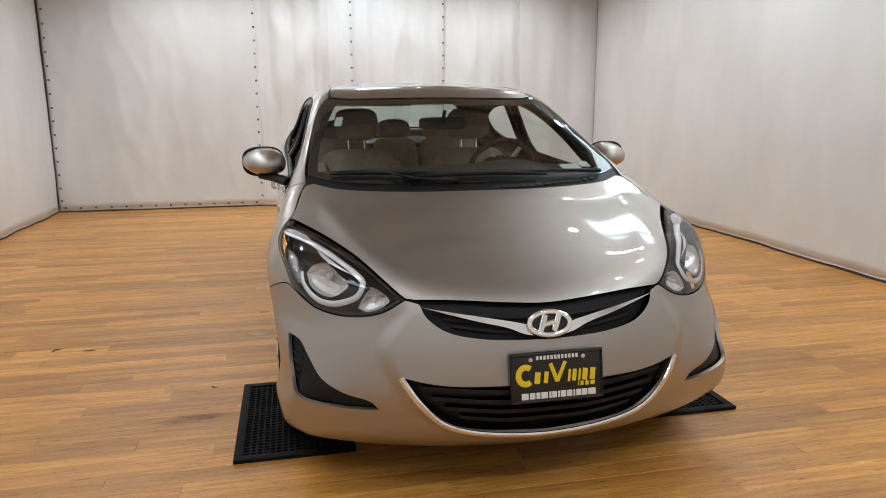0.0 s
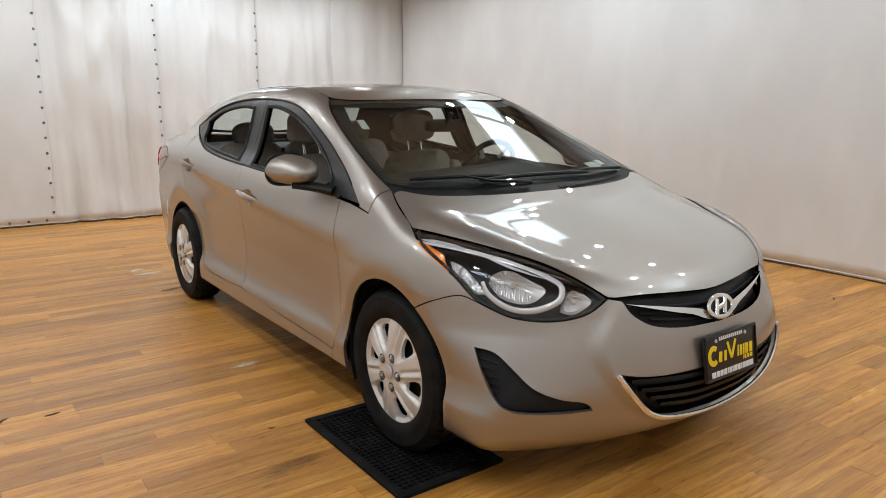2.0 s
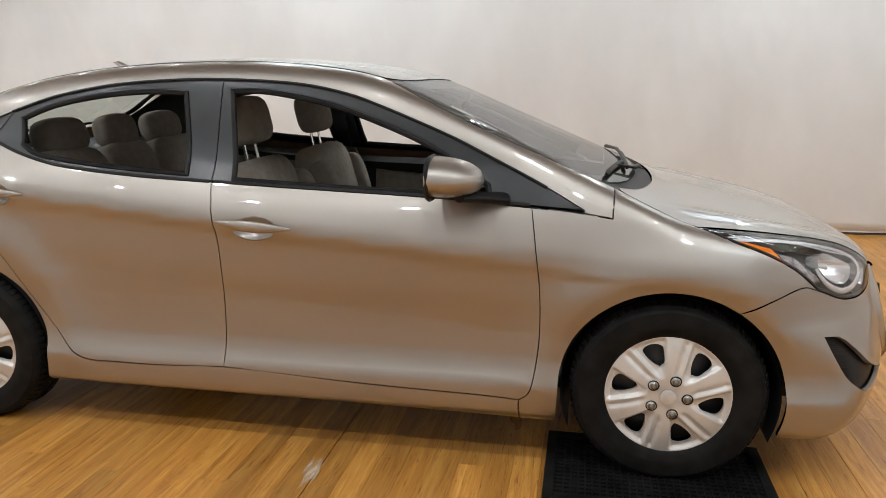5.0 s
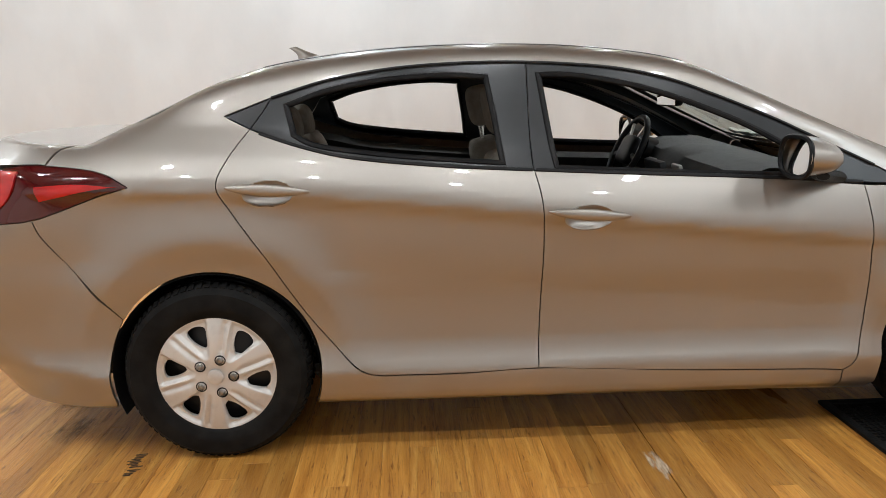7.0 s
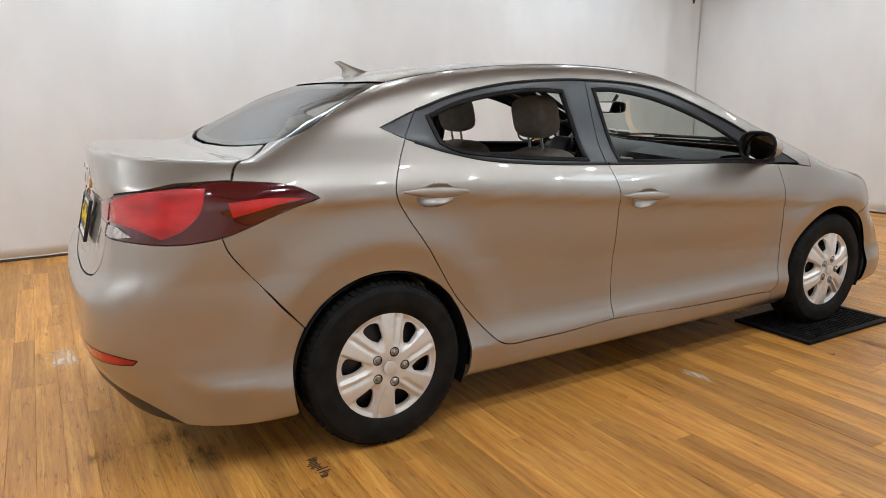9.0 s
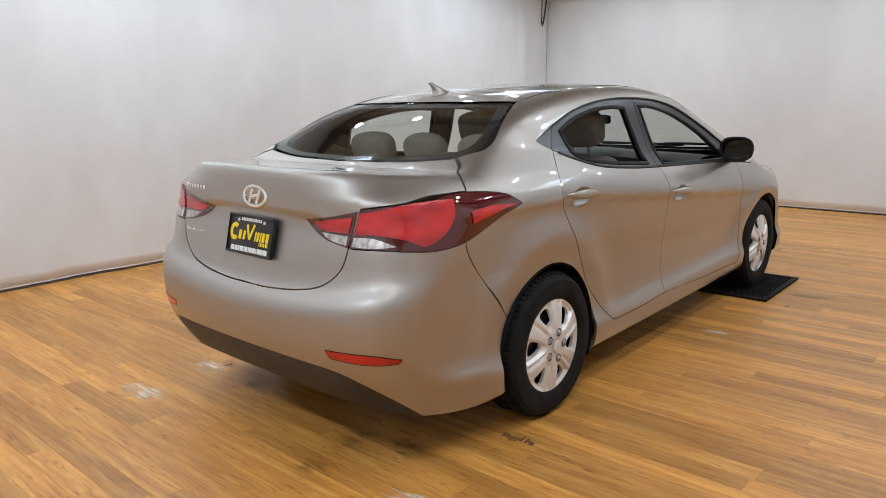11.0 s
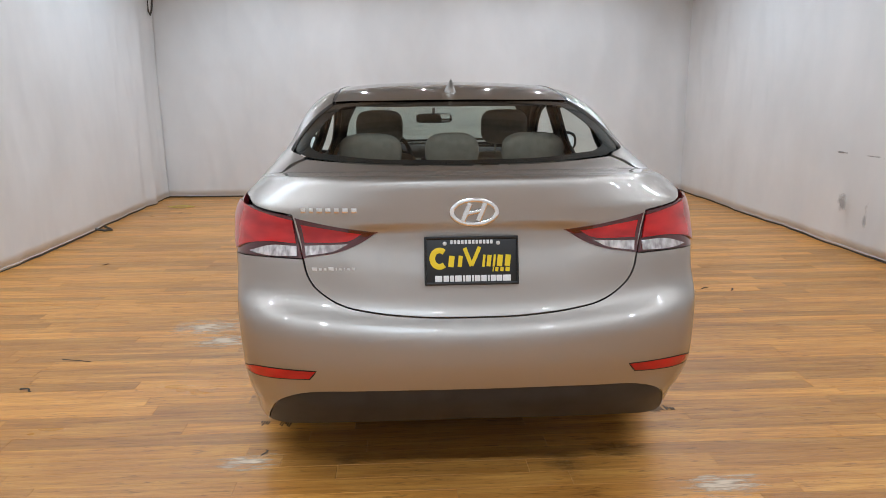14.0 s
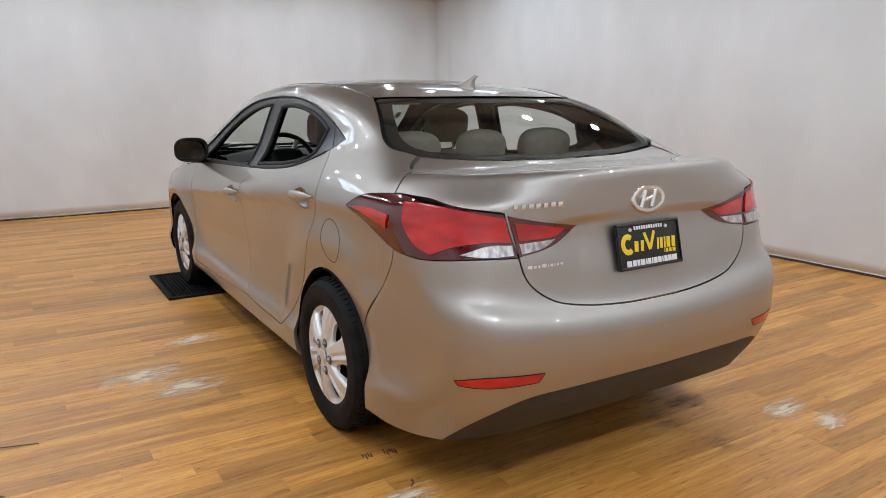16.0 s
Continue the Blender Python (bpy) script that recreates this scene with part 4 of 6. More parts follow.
panel("front_fender", "side", [
    S((-0.8605, 0.168), (-0.8600, 0.260)),
    S(*DOOR_FRONT[::-1]),
    S((-0.891, 0.921), (-1.0, 0.914), (-1.151, 0.894)),
    [side_at(-1.151, 0.894), top_at(-0.722, -1.157)],
    T((-0.722, -1.157), (-0.745, -1.225), (-0.765, -1.31)) + [LAMP_OUT[-1]],
    LAMP_OUT[::-1],
    [LAMP_OUT[0], side_at(-1.741, 0.690), side_at(-1.653, 0.662), side_at(-1.549, 0.613)],
    arch(AXLE_F, 123, -2) + S((-0.984, 0.168)),
    S((-0.984, 0.168), (-0.8605, 0.168)),
], PAINT, car, mirror=True, grid=0.018)
hood = panel("hood", "top", both_ways([T(*HOOD_REAR), T((-0.690, -1.172), (-0.722, -1.178), (-0.745, -1.225), (-0.765, -1.31)) + [LAMP_TOP[0]], LAMP_TOP, T((-0.445, -2.045), (-0.407, -2.062), (-0.213, -2.106), (-0.10, -2.122), (-0.03, -2.1275), (0, -2.128))]), PAINT, car)[0]
roof = panel("roof", "top", both_ways([T((0, -0.415), (-0.3, -0.405), (-0.49, -0.375), (-0.556, -0.335)), T((-0.556, -0.335), (-0.528, 0.0), (-0.528, 0.4), (-0.537, 0.8), (-0.534, 1.183)), T((-0.534, 1.183), (-0.3, 1.232), (0, 1.245))]), PAINT, car)[0]
bead("roof_moulding", "top", T((-0.538, 1.18), (-0.541, 0.8), (-0.532, 0.4), (-0.532, 0.0), (-0.560, -0.32)), 0.006, TRIM, car, lift=-0.001, mirror=True)

# front bumper, grille and lamps
GRILLE_LOW = [(0, -2.176, 0.566), (-0.224, -2.152, 0.576), (-0.327, -2.121, 0.598), (-0.384, -2.088, 0.640), (-0.400, -2.070, 0.673)]
LOWER_TOP = [(0, -2.205, 0.427), (-0.163, -2.202, 0.427), (-0.321, -2.171, 0.429), (-0.400, -2.146, 0.438), (-0.470, -2.115, 0.453)]
LOWER_LOW = [(-0.470, -2.115, 0.453), (-0.416, -2.148, 0.371), (-0.345, -2.165, 0.300), (-0.262, -2.170, 0.268), (0, -2.172, 0.242)]
FOG = [[(-0.814, -1.812, 0.531), (-0.783, -1.873, 0.520), (-0.748, -1.925, 0.474), (-0.706, -1.978, 0.418), (-0.640, -2.030, 0.383), (-0.565, -2.076, 0.362), (-0.542, -2.083, 0.338)], [(-0.542, -2.083, 0.338), (-0.650, -2.020, 0.336), (-0.755, -1.93, 0.350), (-0.790, -1.89, 0.385), (-0.805, -1.85, 0.45), (-0.814, -1.812, 0.531)]]
front_bumper = panel("front_bumper", "nose", both_ways([
    GRILLE_LOW + [(-0.406, -2.064, 0.678)],
    [(-0.406, -2.064, 0.678), LAMP_LOW[0]],
    LAMP_LOW,
    [LAMP_OUT[0], side_at(-1.741, 0.690), side_at(-1.653, 0.662), side_at(-1.549, 0.613)],
    arch(AXLE_F, 123, 196),
    [side_at(-1.694, 0.211), side_at(-1.70, 0.175)],
    [side_at(-1.70, 0.175), (-0.72, -1.86, 0.168), (-0.50, -2.0, 0.166), (-0.25, -2.07, 0.170), (0, -2.09, 0.172)],
]), PAINT, car, holes=[both_ways([LOWER_TOP, LOWER_LOW]), FOG, [flipped(FOG[1]), flipped(FOG[0])][::-1]], grid=0.018)[0]
panel("fog_lamp_pocket", "nose", FOG, BLACK, front_bumper, lift=-0.022, gap=-0.006, rim=0, mirror=True)
for k in range(5):
    a, b = np.array((-0.806, -1.83, 0.500 - 0.024 * k)), np.array((-0.775, -1.885, 0.490 - 0.022 * k))
    bead("pocket_rib", "nose", [a, b], 0.004, BLACK, front_bumper, lift=-0.018, mirror=True)
panel("upper_grille", "nose", both_ways([GRILLE_LOW + [(-0.406, -2.064, 0.678)], [(-0.406, -2.064, 0.690), (-0.213, -2.106, 0.700), (0, -2.128, 0.700)]]), BLACK, front_bumper, lift=-0.03, gap=-0.004, rim=0)
for k in range(3):
    z = 0.595 + 0.022 * k
    e = 0.30 + 0.035 * k
    bead("grille_bar", "nose", [(-e, -2.10, z + 0.018), (-0.15, -2.15, z), (0, -2.17, z - 0.004), (0.15, -2.15, z), (e, -2.10, z + 0.018)], 0.006, BLACK, front_bumper, lift=-0.018)
panel("chrome_wing", "nose", [[(-0.055, -2.16, 0.606), (-0.10, -2.15, 0.618), (-0.22, -2.12, 0.639), (-0.395, -2.07, 0.666)], [(-0.395, -2.07, 0.666), (-0.22, -2.12, 0.624), (-0.13, -2.14, 0.603), (-0.085, -2.15, 0.585), (-0.055, -2.16, 0.578)]], CHROME, front_bumper, lift=0.006, gap=0, rim=0.016, mirror=True, label="chrome grille wing")
panel("lower_grille", "nose", both_ways([LOWER_TOP, LOWER_LOW]), BLACK, front_bumper, lift=-0.040, gap=-0.035, rim=0)
for k, (z, w) in enumerate([(0.402, 0.415), (0.367, 0.375), (0.332, 0.335), (0.298, 0.285)]):
    panel("grille_slat", "nose", both_ways([[(0, -2.2, z + 0.010), (-0.15, -2.19, z + 0.010), (-w, -2.14, z + 0.026)], [(-w, -2.14, z + 0.026), (-w, -2.14, z + 0.012)], [(-w, -2.14, z + 0.012), (-0.15, -2.19, z - 0.006), (0, -2.2, z - 0.006)]]), BLACK, front_bumper, lift=-0.014, gap=0, rim=0.022)
lip, lip_n = skin_path("nose", LOWER_LOW[::1] + flipped(LOWER_LOW)[1:], 0.004)
part("chrome_lip", tube_bm(lip, 0.0105, 8, False, 0.7, None, [Vector(a) for a in lip_n]), CHROME, front_bumper, "chrome lower grille lip")


part("bumper_core", box_bm((0.66, 0.18, 0.27), 0.02, 2, Matrix.Translation((0, -2.005, 0.325))), BLACK, front_bumper)


def headlight(side):
    """One lamp unit: dark housing, reflector bowls, light guide, amber marker and a clear lens."""
    f = np.array([-side, 1, 1])

    def sheet(name, chains, mat, parent, lift, rim=0.0, gap=0.0, label="", grid=0.02):
        return panel(name, "nose", chains, mat, parent, label, lift=lift, gap=gap, rim=rim, grid=grid, mirror="only" if side > 0 else False)[0]

    lens = sheet("headlight", [LAMP_TOP, LAMP_LOW, LAMP_OUT], LENS, car, 0.0, 0.0, 0.003, "clear headlight with amber marker")
    lens.visible_shadow = False
    sheet("lamp_housing", [LAMP_TOP, LAMP_LOW, LAMP_OUT], BLACK, lens, -0.070, 0, -0.004)
    band = Chart("nose").back(outline(Chart("nose"), [LAMP_TOP, LAMP_LOW, LAMP_OUT], 0.016, 0.007))
    part("lamp_rim", tube_bm((band - 0.006 * skin_normals(band)) * f, 0.006, 6, True, 0.8, None, [Vector(a) for a in skin_normals(band) * f]), BLACK, lens)
    sheet("amber_marker", [[(-0.821, -1.450, 0.848), (-0.812, -1.535, 0.837), (-0.797, -1.626, 0.814)], [(-0.797, -1.626, 0.814), (-0.804, -1.672, 0.758)], [(-0.804, -1.672, 0.758), (-0.828, -1.605, 0.788), (-0.832, -1.529, 0.822), (-0.821, -1.450, 0.848)]], AMBER, lens, -0.005, 0.03)
    sheet("grained_strip", [[(-0.786, -1.650, 0.800), (-0.772, -1.700, 0.785), (-0.768, -1.755, 0.745), (-0.755, -1.80, 0.700)], [(-0.755, -1.80, 0.700), (-0.783, -1.765, 0.700), (-0.803, -1.69, 0.752)], [(-0.803, -1.69, 0.752), (-0.786, -1.650, 0.800)]], GRAIN, lens, -0.014, 0.03)
    sheet("chrome_edge", [[(-0.770, -1.470, 0.848), (-0.697, -1.620, 0.826), (-0.647, -1.770, 0.795), (-0.580, -1.920, 0.748)], [(-0.580, -1.920, 0.748), (-0.657, -1.831, 0.777), (-0.705, -1.723, 0.811), (-0.728, -1.645, 0.828), (-0.752, -1.541, 0.846), (-0.770, -1.470, 0.848)]], DRL, lens, -0.005, 0.004)
    bowls = (("main_reflector", [(-0.737, -1.788, 0.739), (-0.720, -1.790, 0.765), (-0.675, -1.811, 0.781), (-0.632, -1.875, 0.752), (-0.606, -1.919, 0.722), (-0.640, -1.915, 0.688), (-0.677, -1.890, 0.675), (-0.722, -1.83, 0.694), (-0.737, -1.788, 0.739)], 0.060), ("turn_reflector", [(-0.588, -1.971, 0.650), (-0.562, -1.963, 0.690), (-0.533, -1.966, 0.720), (-0.495, -2.00, 0.697), (-0.490, -2.013, 0.680), (-0.551, -1.997, 0.642), (-0.588, -1.971, 0.650)], 0.040))
    for name, rim_points, deep in bowls:
        edge, n = skin_path("nose", rim_points, -0.012, 0.008)
        edge = edge[:-1]
        sink = edge.mean(0) + np.array((0.25, 0.95, 0.05)) * deep
        bm = bmesh.new()
        rings = []
        for k, t in enumerate((0.0, 0.06, 0.2, 0.4, 0.6, 0.8, 0.93)):
            ring = []
            for i, p in enumerate(edge):
                flute = 0.004 * math.sin(i * 1.9) * (0.1 < t < 0.7)
                q = p + (sink - p) * t + np.array((0.25, 0.95, 0.05)) * (deep * 0.55 * math.sin(math.pi * t) + flute)
                ring.append(bm.verts.new(q * f))
            rings.append(ring)
        c = len(edge)
        for p, q in zip(rings, rings[1:]):
            for i in range(c):
                bm.faces.new((p[i], p[(i + 1) % c], q[(i + 1) % c], q[i]))
        bm.faces.new(rings[-1])
        bowl = part(name, bm, REFLECTOR, lens)
        bulb = lathe_bm([(0.0, 0.040), (0.010, 0.038), (0.013, 0.030), (0.013, -0.01), (0.0, -0.01)], 16)
        bulb.transform(Matrix.Translation(sink * f) @ Matrix.Rotation(radians(-105 if side < 0 else -75), 4, "Z") @ Matrix.Diagonal((1, 0.9 if deep > 0.05 else 0.6, 0.9 if deep > 0.05 else 0.6, 1)))
        part("bulb_shield", bulb, SILVER, bowl)
    # upright flutes across the lower part of each bowl
    chart = Chart("nose")
    for name, rim_points, deep in bowls:
        poly = outline(chart, [rim_points], 0.008, 0.004)
        a0, a1 = poly[:, 0].min() + 0.012, poly[:, 0].max() - 0.012
        count = 18 if deep > 0.05 else 10
        bm = bmesh.new()
        for c in range(count):
            ends = []
            for a in (a0 + (a1 - a0) * c / count, a0 + (a1 - a0) * (c + 0.5) / count, a0 + (a1 - a0) * (c + 1) / count):
                x0, y0 = poly.T
                x1, y1 = np.roll(poly, -1, 0).T
                cross = (x0 - a) * (x1 - a) < 0
                zs = (y0 + (y1 - y0) * (a - x0) / np.where(x1 == x0, 1, x1 - x0))[cross]
                lo, hi = zs.min() + 0.004, zs.max() - 0.004
                ends.append((a, lo, lo + (hi - lo) * (0.62 if deep > 0.05 else 0.8)))
            cols = []
            for n_, (a, lo, hi) in enumerate(ends):
                q = chart.back([(a, lo), (a, (lo + hi) / 2), (a, hi)])
                q = q - skin_normals(q) * np.array([0.018, 0.028, 0.040])[:, None] - skin_normals(q) * (0.007 if n_ == 1 else 0.0)
                cols.append([bm.verts.new(v * f) for v in q])
            for p, q in zip(cols, cols[1:]):
                for i in range(2):
                    bm.faces.new((p[i], q[i], q[i + 1], p[i + 1]))
        part("reflector_flutes", bm, REFLECTOR, lens, smooth=False)
    # one bright band: along the top edge, round the inner corner, under the bowl and up outside it
    guide = [(math.sin(radians(a)), -1.2 - math.cos(radians(a)), z) for a, z in ((-70, 0.842), (-64, 0.835), (-58.5, 0.825), (-53, 0.812), (-48, 0.798), (-43, 0.778), (-39.5, 0.757), (-37, 0.730), (-37.4, 0.692), (-40.5, 0.664), (-43.5, 0.654), (-46.5, 0.658), (-49.5, 0.680), (-51.5, 0.708), (-52.6, 0.740))]
    p, n = skin_path("nose", guide, -0.006, 0.010)
    m = len(p)
    wide = np.interp(np.linspace(0, 1, m), [0, 0.15, 0.35, 0.48, 0.60, 0.75, 0.92, 1.0], [0.35, 0.95, 1.05, 0.75, 0.75, 0.8, 0.7, 0.5])
    part("light_guide", tube_bm(p * f, 0.0130, 8, False, 0.45, list(wide), [Vector(a) for a in n * f]), DRL, lens, "pale band of light guide round the bowl")
    return lens


headlight(-1)
headlight(1)

# rear: lid, bumper, lamps
DECK_FRONT = [(0, 1.777), (-0.32, 1.755), (-0.5, 1.718), (-0.605, 1.688)]
trunk_lid = panel("trunk_lid", "lid", both_ways([T(*DECK_FRONT), T((-0.605, 1.688), (-0.655, 1.728), (-0.700, 1.79), (-0.748, 1.827)) + [TAIL_TOP[SEAM]], TAIL_TOP[SEAM:], [TAIL_TOP[-1], LID_LOW[0]], LID_LOW]), PAINT, car, grid=0.0135, gap=0.0034)[0]
DIFF_TOP = [(-0.745, 2.06, 0.205), (-0.715, 2.16, 0.285), (-0.645, 2.25, 0.372), (-0.555, 2.28, 0.410), (-0.355, 2.299, 0.419), (0, 2.308, 0.421)]
rear_bumper = panel("rear_bumper", "rear", both_ways([
    LID_LOW[::-1],
    TAIL_LOW[: LOW - 1 : -1],
    BUMPER_SEAM_R,
    arch(AXLE_R, 33, -16)[1:],
    [side_at(1.694, 0.213), side_at(1.70, 0.195)],
    [side_at(1.70, 0.195), (-0.80, 1.90, 0.195), DIFF_TOP[0]],
    DIFF_TOP,
]), PAINT, car, grid=0.018)[0]
panel("diffuser", "rear", both_ways([DIFF_TOP[::-1], [DIFF_TOP[0], (-0.66, 2.14, 0.232), (-0.5, 2.18, 0.262), (0, 2.22, 0.282)]]), DIFFUSER, rear_bumper, lift=-0.002, gap=0.001, rim=0.03, label="grey-black plastic bumper valance")
REFLECTOR_RIM = [[(-0.762, 2.17, 0.478), (-0.700, 2.235, 0.500), (-0.510, 2.299, 0.494)], [(-0.510, 2.299, 0.494), (-0.532, 2.294, 0.467)], [(-0.532, 2.294, 0.467), (-0.640, 2.268, 0.466), (-0.752, 2.18, 0.466)], [(-0.752, 2.18, 0.466), (-0.762, 2.17, 0.478)]]
panel("reflector_frame", "rear", REFLECTOR_RIM, BLACK, rear_bumper, lift=0.0004, gap=-0.003, rim=0, mirror=True)
panel("reflector", "rear", REFLECTOR_RIM, RED, rear_bumper, lift=0.001, gap=0.001, rim=0.01, mirror=True, label="red bumper reflector")
# dark bead stands in for the shade along the bumper's faint crease
bead("bumper_crease_shade", "rear", [(-0.50, 2.29, 0.49), (-0.3, 2.31, 0.492), (0, 2.318, 0.492), (0.3, 2.31, 0.492), (0.50, 2.29, 0.49)], 0.0022, DASH, rear_bumper, lift=-0.0014, flat=0.5)
# black bead draws the shade in the lid's crease above the plate
bead("lid_crease_shade", "rear", [(-0.30, 2.21, 0.938), (-0.15, 2.21, 0.9365), (0, 2.21, 0.936), (0.15, 2.21, 0.9365), (0.30, 2.21, 0.938)], 0.0028, BLACK, trunk_lid, lift=-0.0015, flat=0.6)

outer_lamps = panel("taillight", "rear", [TAIL_TOP, [TAIL_TOP[-1], TAIL_LOW[-1]], TAIL_LOW[::-1]], DARK_RED, car, "red wraparound taillight", lift=0.001, rim=0.02, mirror=True, grid=0.024)
o2 = tuple(outer_lamps)
panel("lit_lens", "rear", [[(-0.580, 2.175, 0.974), (-0.690, 2.115, 0.999), (-0.755, 2.010, 1.013), (-0.785, 1.920, 1.012)], [(-0.785, 1.920, 1.012), (-0.795, 1.930, 0.950), (-0.780, 1.985, 0.885), (-0.755, 2.035, 0.862)], [(-0.755, 2.035, 0.862), (-0.710, 2.095, 0.890), (-0.640, 2.155, 0.902), (-0.568, 2.185, 0.897)], [(-0.568, 2.185, 0.897), (-0.575, 2.165, 0.966)]], RED, o2, lift=0.007, gap=0.001, rim=0.010, mirror=True, grid=0.016)
panel("side_lens", "rear", [[(-0.800, 1.850, 0.965), (-0.822, 1.740, 0.972), (-0.853, 1.615, 0.962)], [(-0.853, 1.615, 0.962), (-0.838, 1.740, 0.945), (-0.815, 1.850, 0.918)], [(-0.815, 1.850, 0.918), (-0.800, 1.850, 0.965)]], RED, o2, lift=0.007, gap=0.001, rim=0.010, mirror=True, grid=0.016)
panel("reversing_lens", "rear", [[(-0.568, 2.190, 0.890), (-0.640, 2.158, 0.892), (-0.700, 2.105, 0.868)], [(-0.700, 2.105, 0.868), (-0.64, 2.160, 0.858), (-0.566, 2.198, 0.858)], [(-0.566, 2.198, 0.858), (-0.568, 2.190, 0.890)]], CLEAR, o2, lift=0.007, gap=0.0005, rim=0.010, mirror=True, grid=0.02)
inner = [[(-0.575, 2.172, 0.984), (-0.439, 2.191, 0.955), (-0.304, 2.205, 0.934)], [(-0.304, 2.205, 0.934), (-0.375, 2.211, 0.890), (-0.440, 2.212, 0.866), (-0.547, 2.199, 0.849)], [(-0.547, 2.199, 0.847), (-0.575, 2.17, 0.984)]]
lid_lamps = tuple(panel("inner_taillight", "rear", inner, DARK_RED, trunk_lid, "red taillight half on the lid", lift=0.004, gap=0.003, rim=0.012, mirror=True, grid=0.02))
panel("lit_lens", "rear", [[(-0.550, 2.172, 0.960), (-0.445, 2.191, 0.943), (-0.362, 2.203, 0.928)], [(-0.362, 2.203, 0.928), (-0.40, 2.207, 0.905), (-0.543, 2.19, 0.900)], [(-0.543, 2.19, 0.900), (-0.550, 2.172, 0.960)]], RED, lid_lamps, lift=0.0065, gap=0.001, rim=0.004, mirror=True, grid=0.02)
panel("reversing_lens", "rear", [[(-0.542, 2.19, 0.892), (-0.405, 2.207, 0.896)], [(-0.405, 2.207, 0.896), (-0.450, 2.21, 0.872), (-0.538, 2.2, 0.858)], [(-0.538, 2.2, 0.858), (-0.542, 2.19, 0.892)]], CLEAR, lid_lamps, lift=0.0065, gap=0.001, rim=0.004, mirror=True, grid=0.02)

# glass and black trim
WS = [T((0, -0.418), (-0.3, -0.408), (-0.49, -0.379), (-0.568, -0.340)), T((-0.568, -0.340), (-0.621, -0.46), (-0.671, -0.70), (-0.701, -0.90), (-0.713, -1.0), (-0.712, -1.10)), T((-0.712, -1.10), (-0.610, -1.170), (-0.36, -1.238), (0, -1.262))]
windshield = panel("windshield", "top", both_ways(WS), SCREEN, car, "clear laminated windshield", lift=-0.002, rim=0.004, gap=0.001)[0]
WS_IN = [T((0, -0.49), (-0.3, -0.48), (-0.47, -0.455), (-0.535, -0.43)), T((-0.535, -0.43), (-0.622, -0.74), (-0.662, -1.0), (-0.665, -1.065)), T((-0.665, -1.065), (-0.575, -1.120), (-0.34, -1.182), (0, -1.205))]
panel("black_border", "top", both_ways(WS), BLACK, windshield, holes=[both_ways(WS_IN)], lift=-0.0075, gap=0.004, rim=0)
RW = [T((0, 1.250), (-0.3, 1.238), (-0.528, 1.193)), T(*GLASS_SIDE), T((-0.600, 1.675), (-0.5, 1.706), (-0.32, 1.743), (0, 1.765))]
rear_window = panel("rear_window", "top", both_ways(RW), SCREEN, car, "clear rear window with black border", lift=-0.004, rim=0.004, gap=0.003)[0]
RW_IN = [T((0, 1.31), (-0.3, 1.295), (-0.485, 1.255)), T((-0.485, 1.255), (-0.525, 1.34), (-0.565, 1.44), (-0.598, 1.54), (-0.592, 1.60), (-0.545, 1.645)), T((-0.545, 1.645), (-0.32, 1.703), (0, 1.724))]
panel("black_border", "top", both_ways(RW), BLACK, rear_window, holes=[both_ways(RW_IN)], lift=-0.0075, gap=0.004, rim=0)
for g in (windshield, rear_window):
    g.visible_shadow = False
panel("cowl", "top", both_ways([T((0, -1.258), (-0.36, -1.234), (-0.610, -1.166), (-0.712, -1.095)), T((-0.712, -1.095), (-0.720, -1.14), (-0.690, -1.174)), T(*HOOD_REAR[::-1])]), BLACK, car, "black plastic wiper cowl", lift=-0.010, gap=-0.004, rim=0)
for k in range(13):
    x = 0.08 + 0.04 * k
    yy = -1.298 + 0.115 * (x / 0.62) ** 2
    q = top_at(x, yy)
    part("cowl_slot", box_bm((0.026, 0.022, 0.004), 0.001, 1, Matrix.Translation(q + np.array((0, 0, -0.004))) @ Matrix.Rotation(radians(22), 4, "X")), DASH, car)

FW_HOLE = [S((0.228, 1.312), (0.12, 1.312), (0.0, 1.296), (-0.145, 1.266), (-0.333, 1.205), (-0.519, 1.128), (-0.646, 1.058), (-0.745, 0.995)), S((-0.745, 0.995), (-0.755, 0.950)), S((-0.755, 0.950), (-0.148, 0.974), (0.180, 0.993)), S((0.180, 0.993), (0.205, 1.15), (0.228, 1.312))]
RW_HOLE = [S((1.092, 1.216), (0.963, 1.262), (0.766, 1.299), (0.551, 1.314), (0.40, 1.306)), S((0.40, 1.306), (0.372, 1.15), (0.352, 1.010)), S((0.352, 1.010), (0.493, 1.020), (0.801, 1.049), (1.001, 1.082), (1.062, 1.112)), S((1.062, 1.112), (1.092, 1.216))]
panel("window_frame", "side", [S((0.262, 1.347), (-0.049, 1.325), (-0.24, 1.285), (-0.361, 1.243), (-0.482, 1.196), (-0.619, 1.139), (-0.728, 1.087), (-0.834, 1.036), (-0.938, 0.985), (-1.058, 0.919)), S((-1.058, 0.919), (-0.891, 0.930), (-0.515, 0.953), (-0.148, 0.970), (0.257, 0.991)), S((0.257, 0.991), (0.262, 1.17), (0.262, 1.347))], TRIM, tuple(front_doors), holes=[FW_HOLE], lift=-0.004, mirror=True, rim=0.03, grid=0.025, label="satin black window frame")
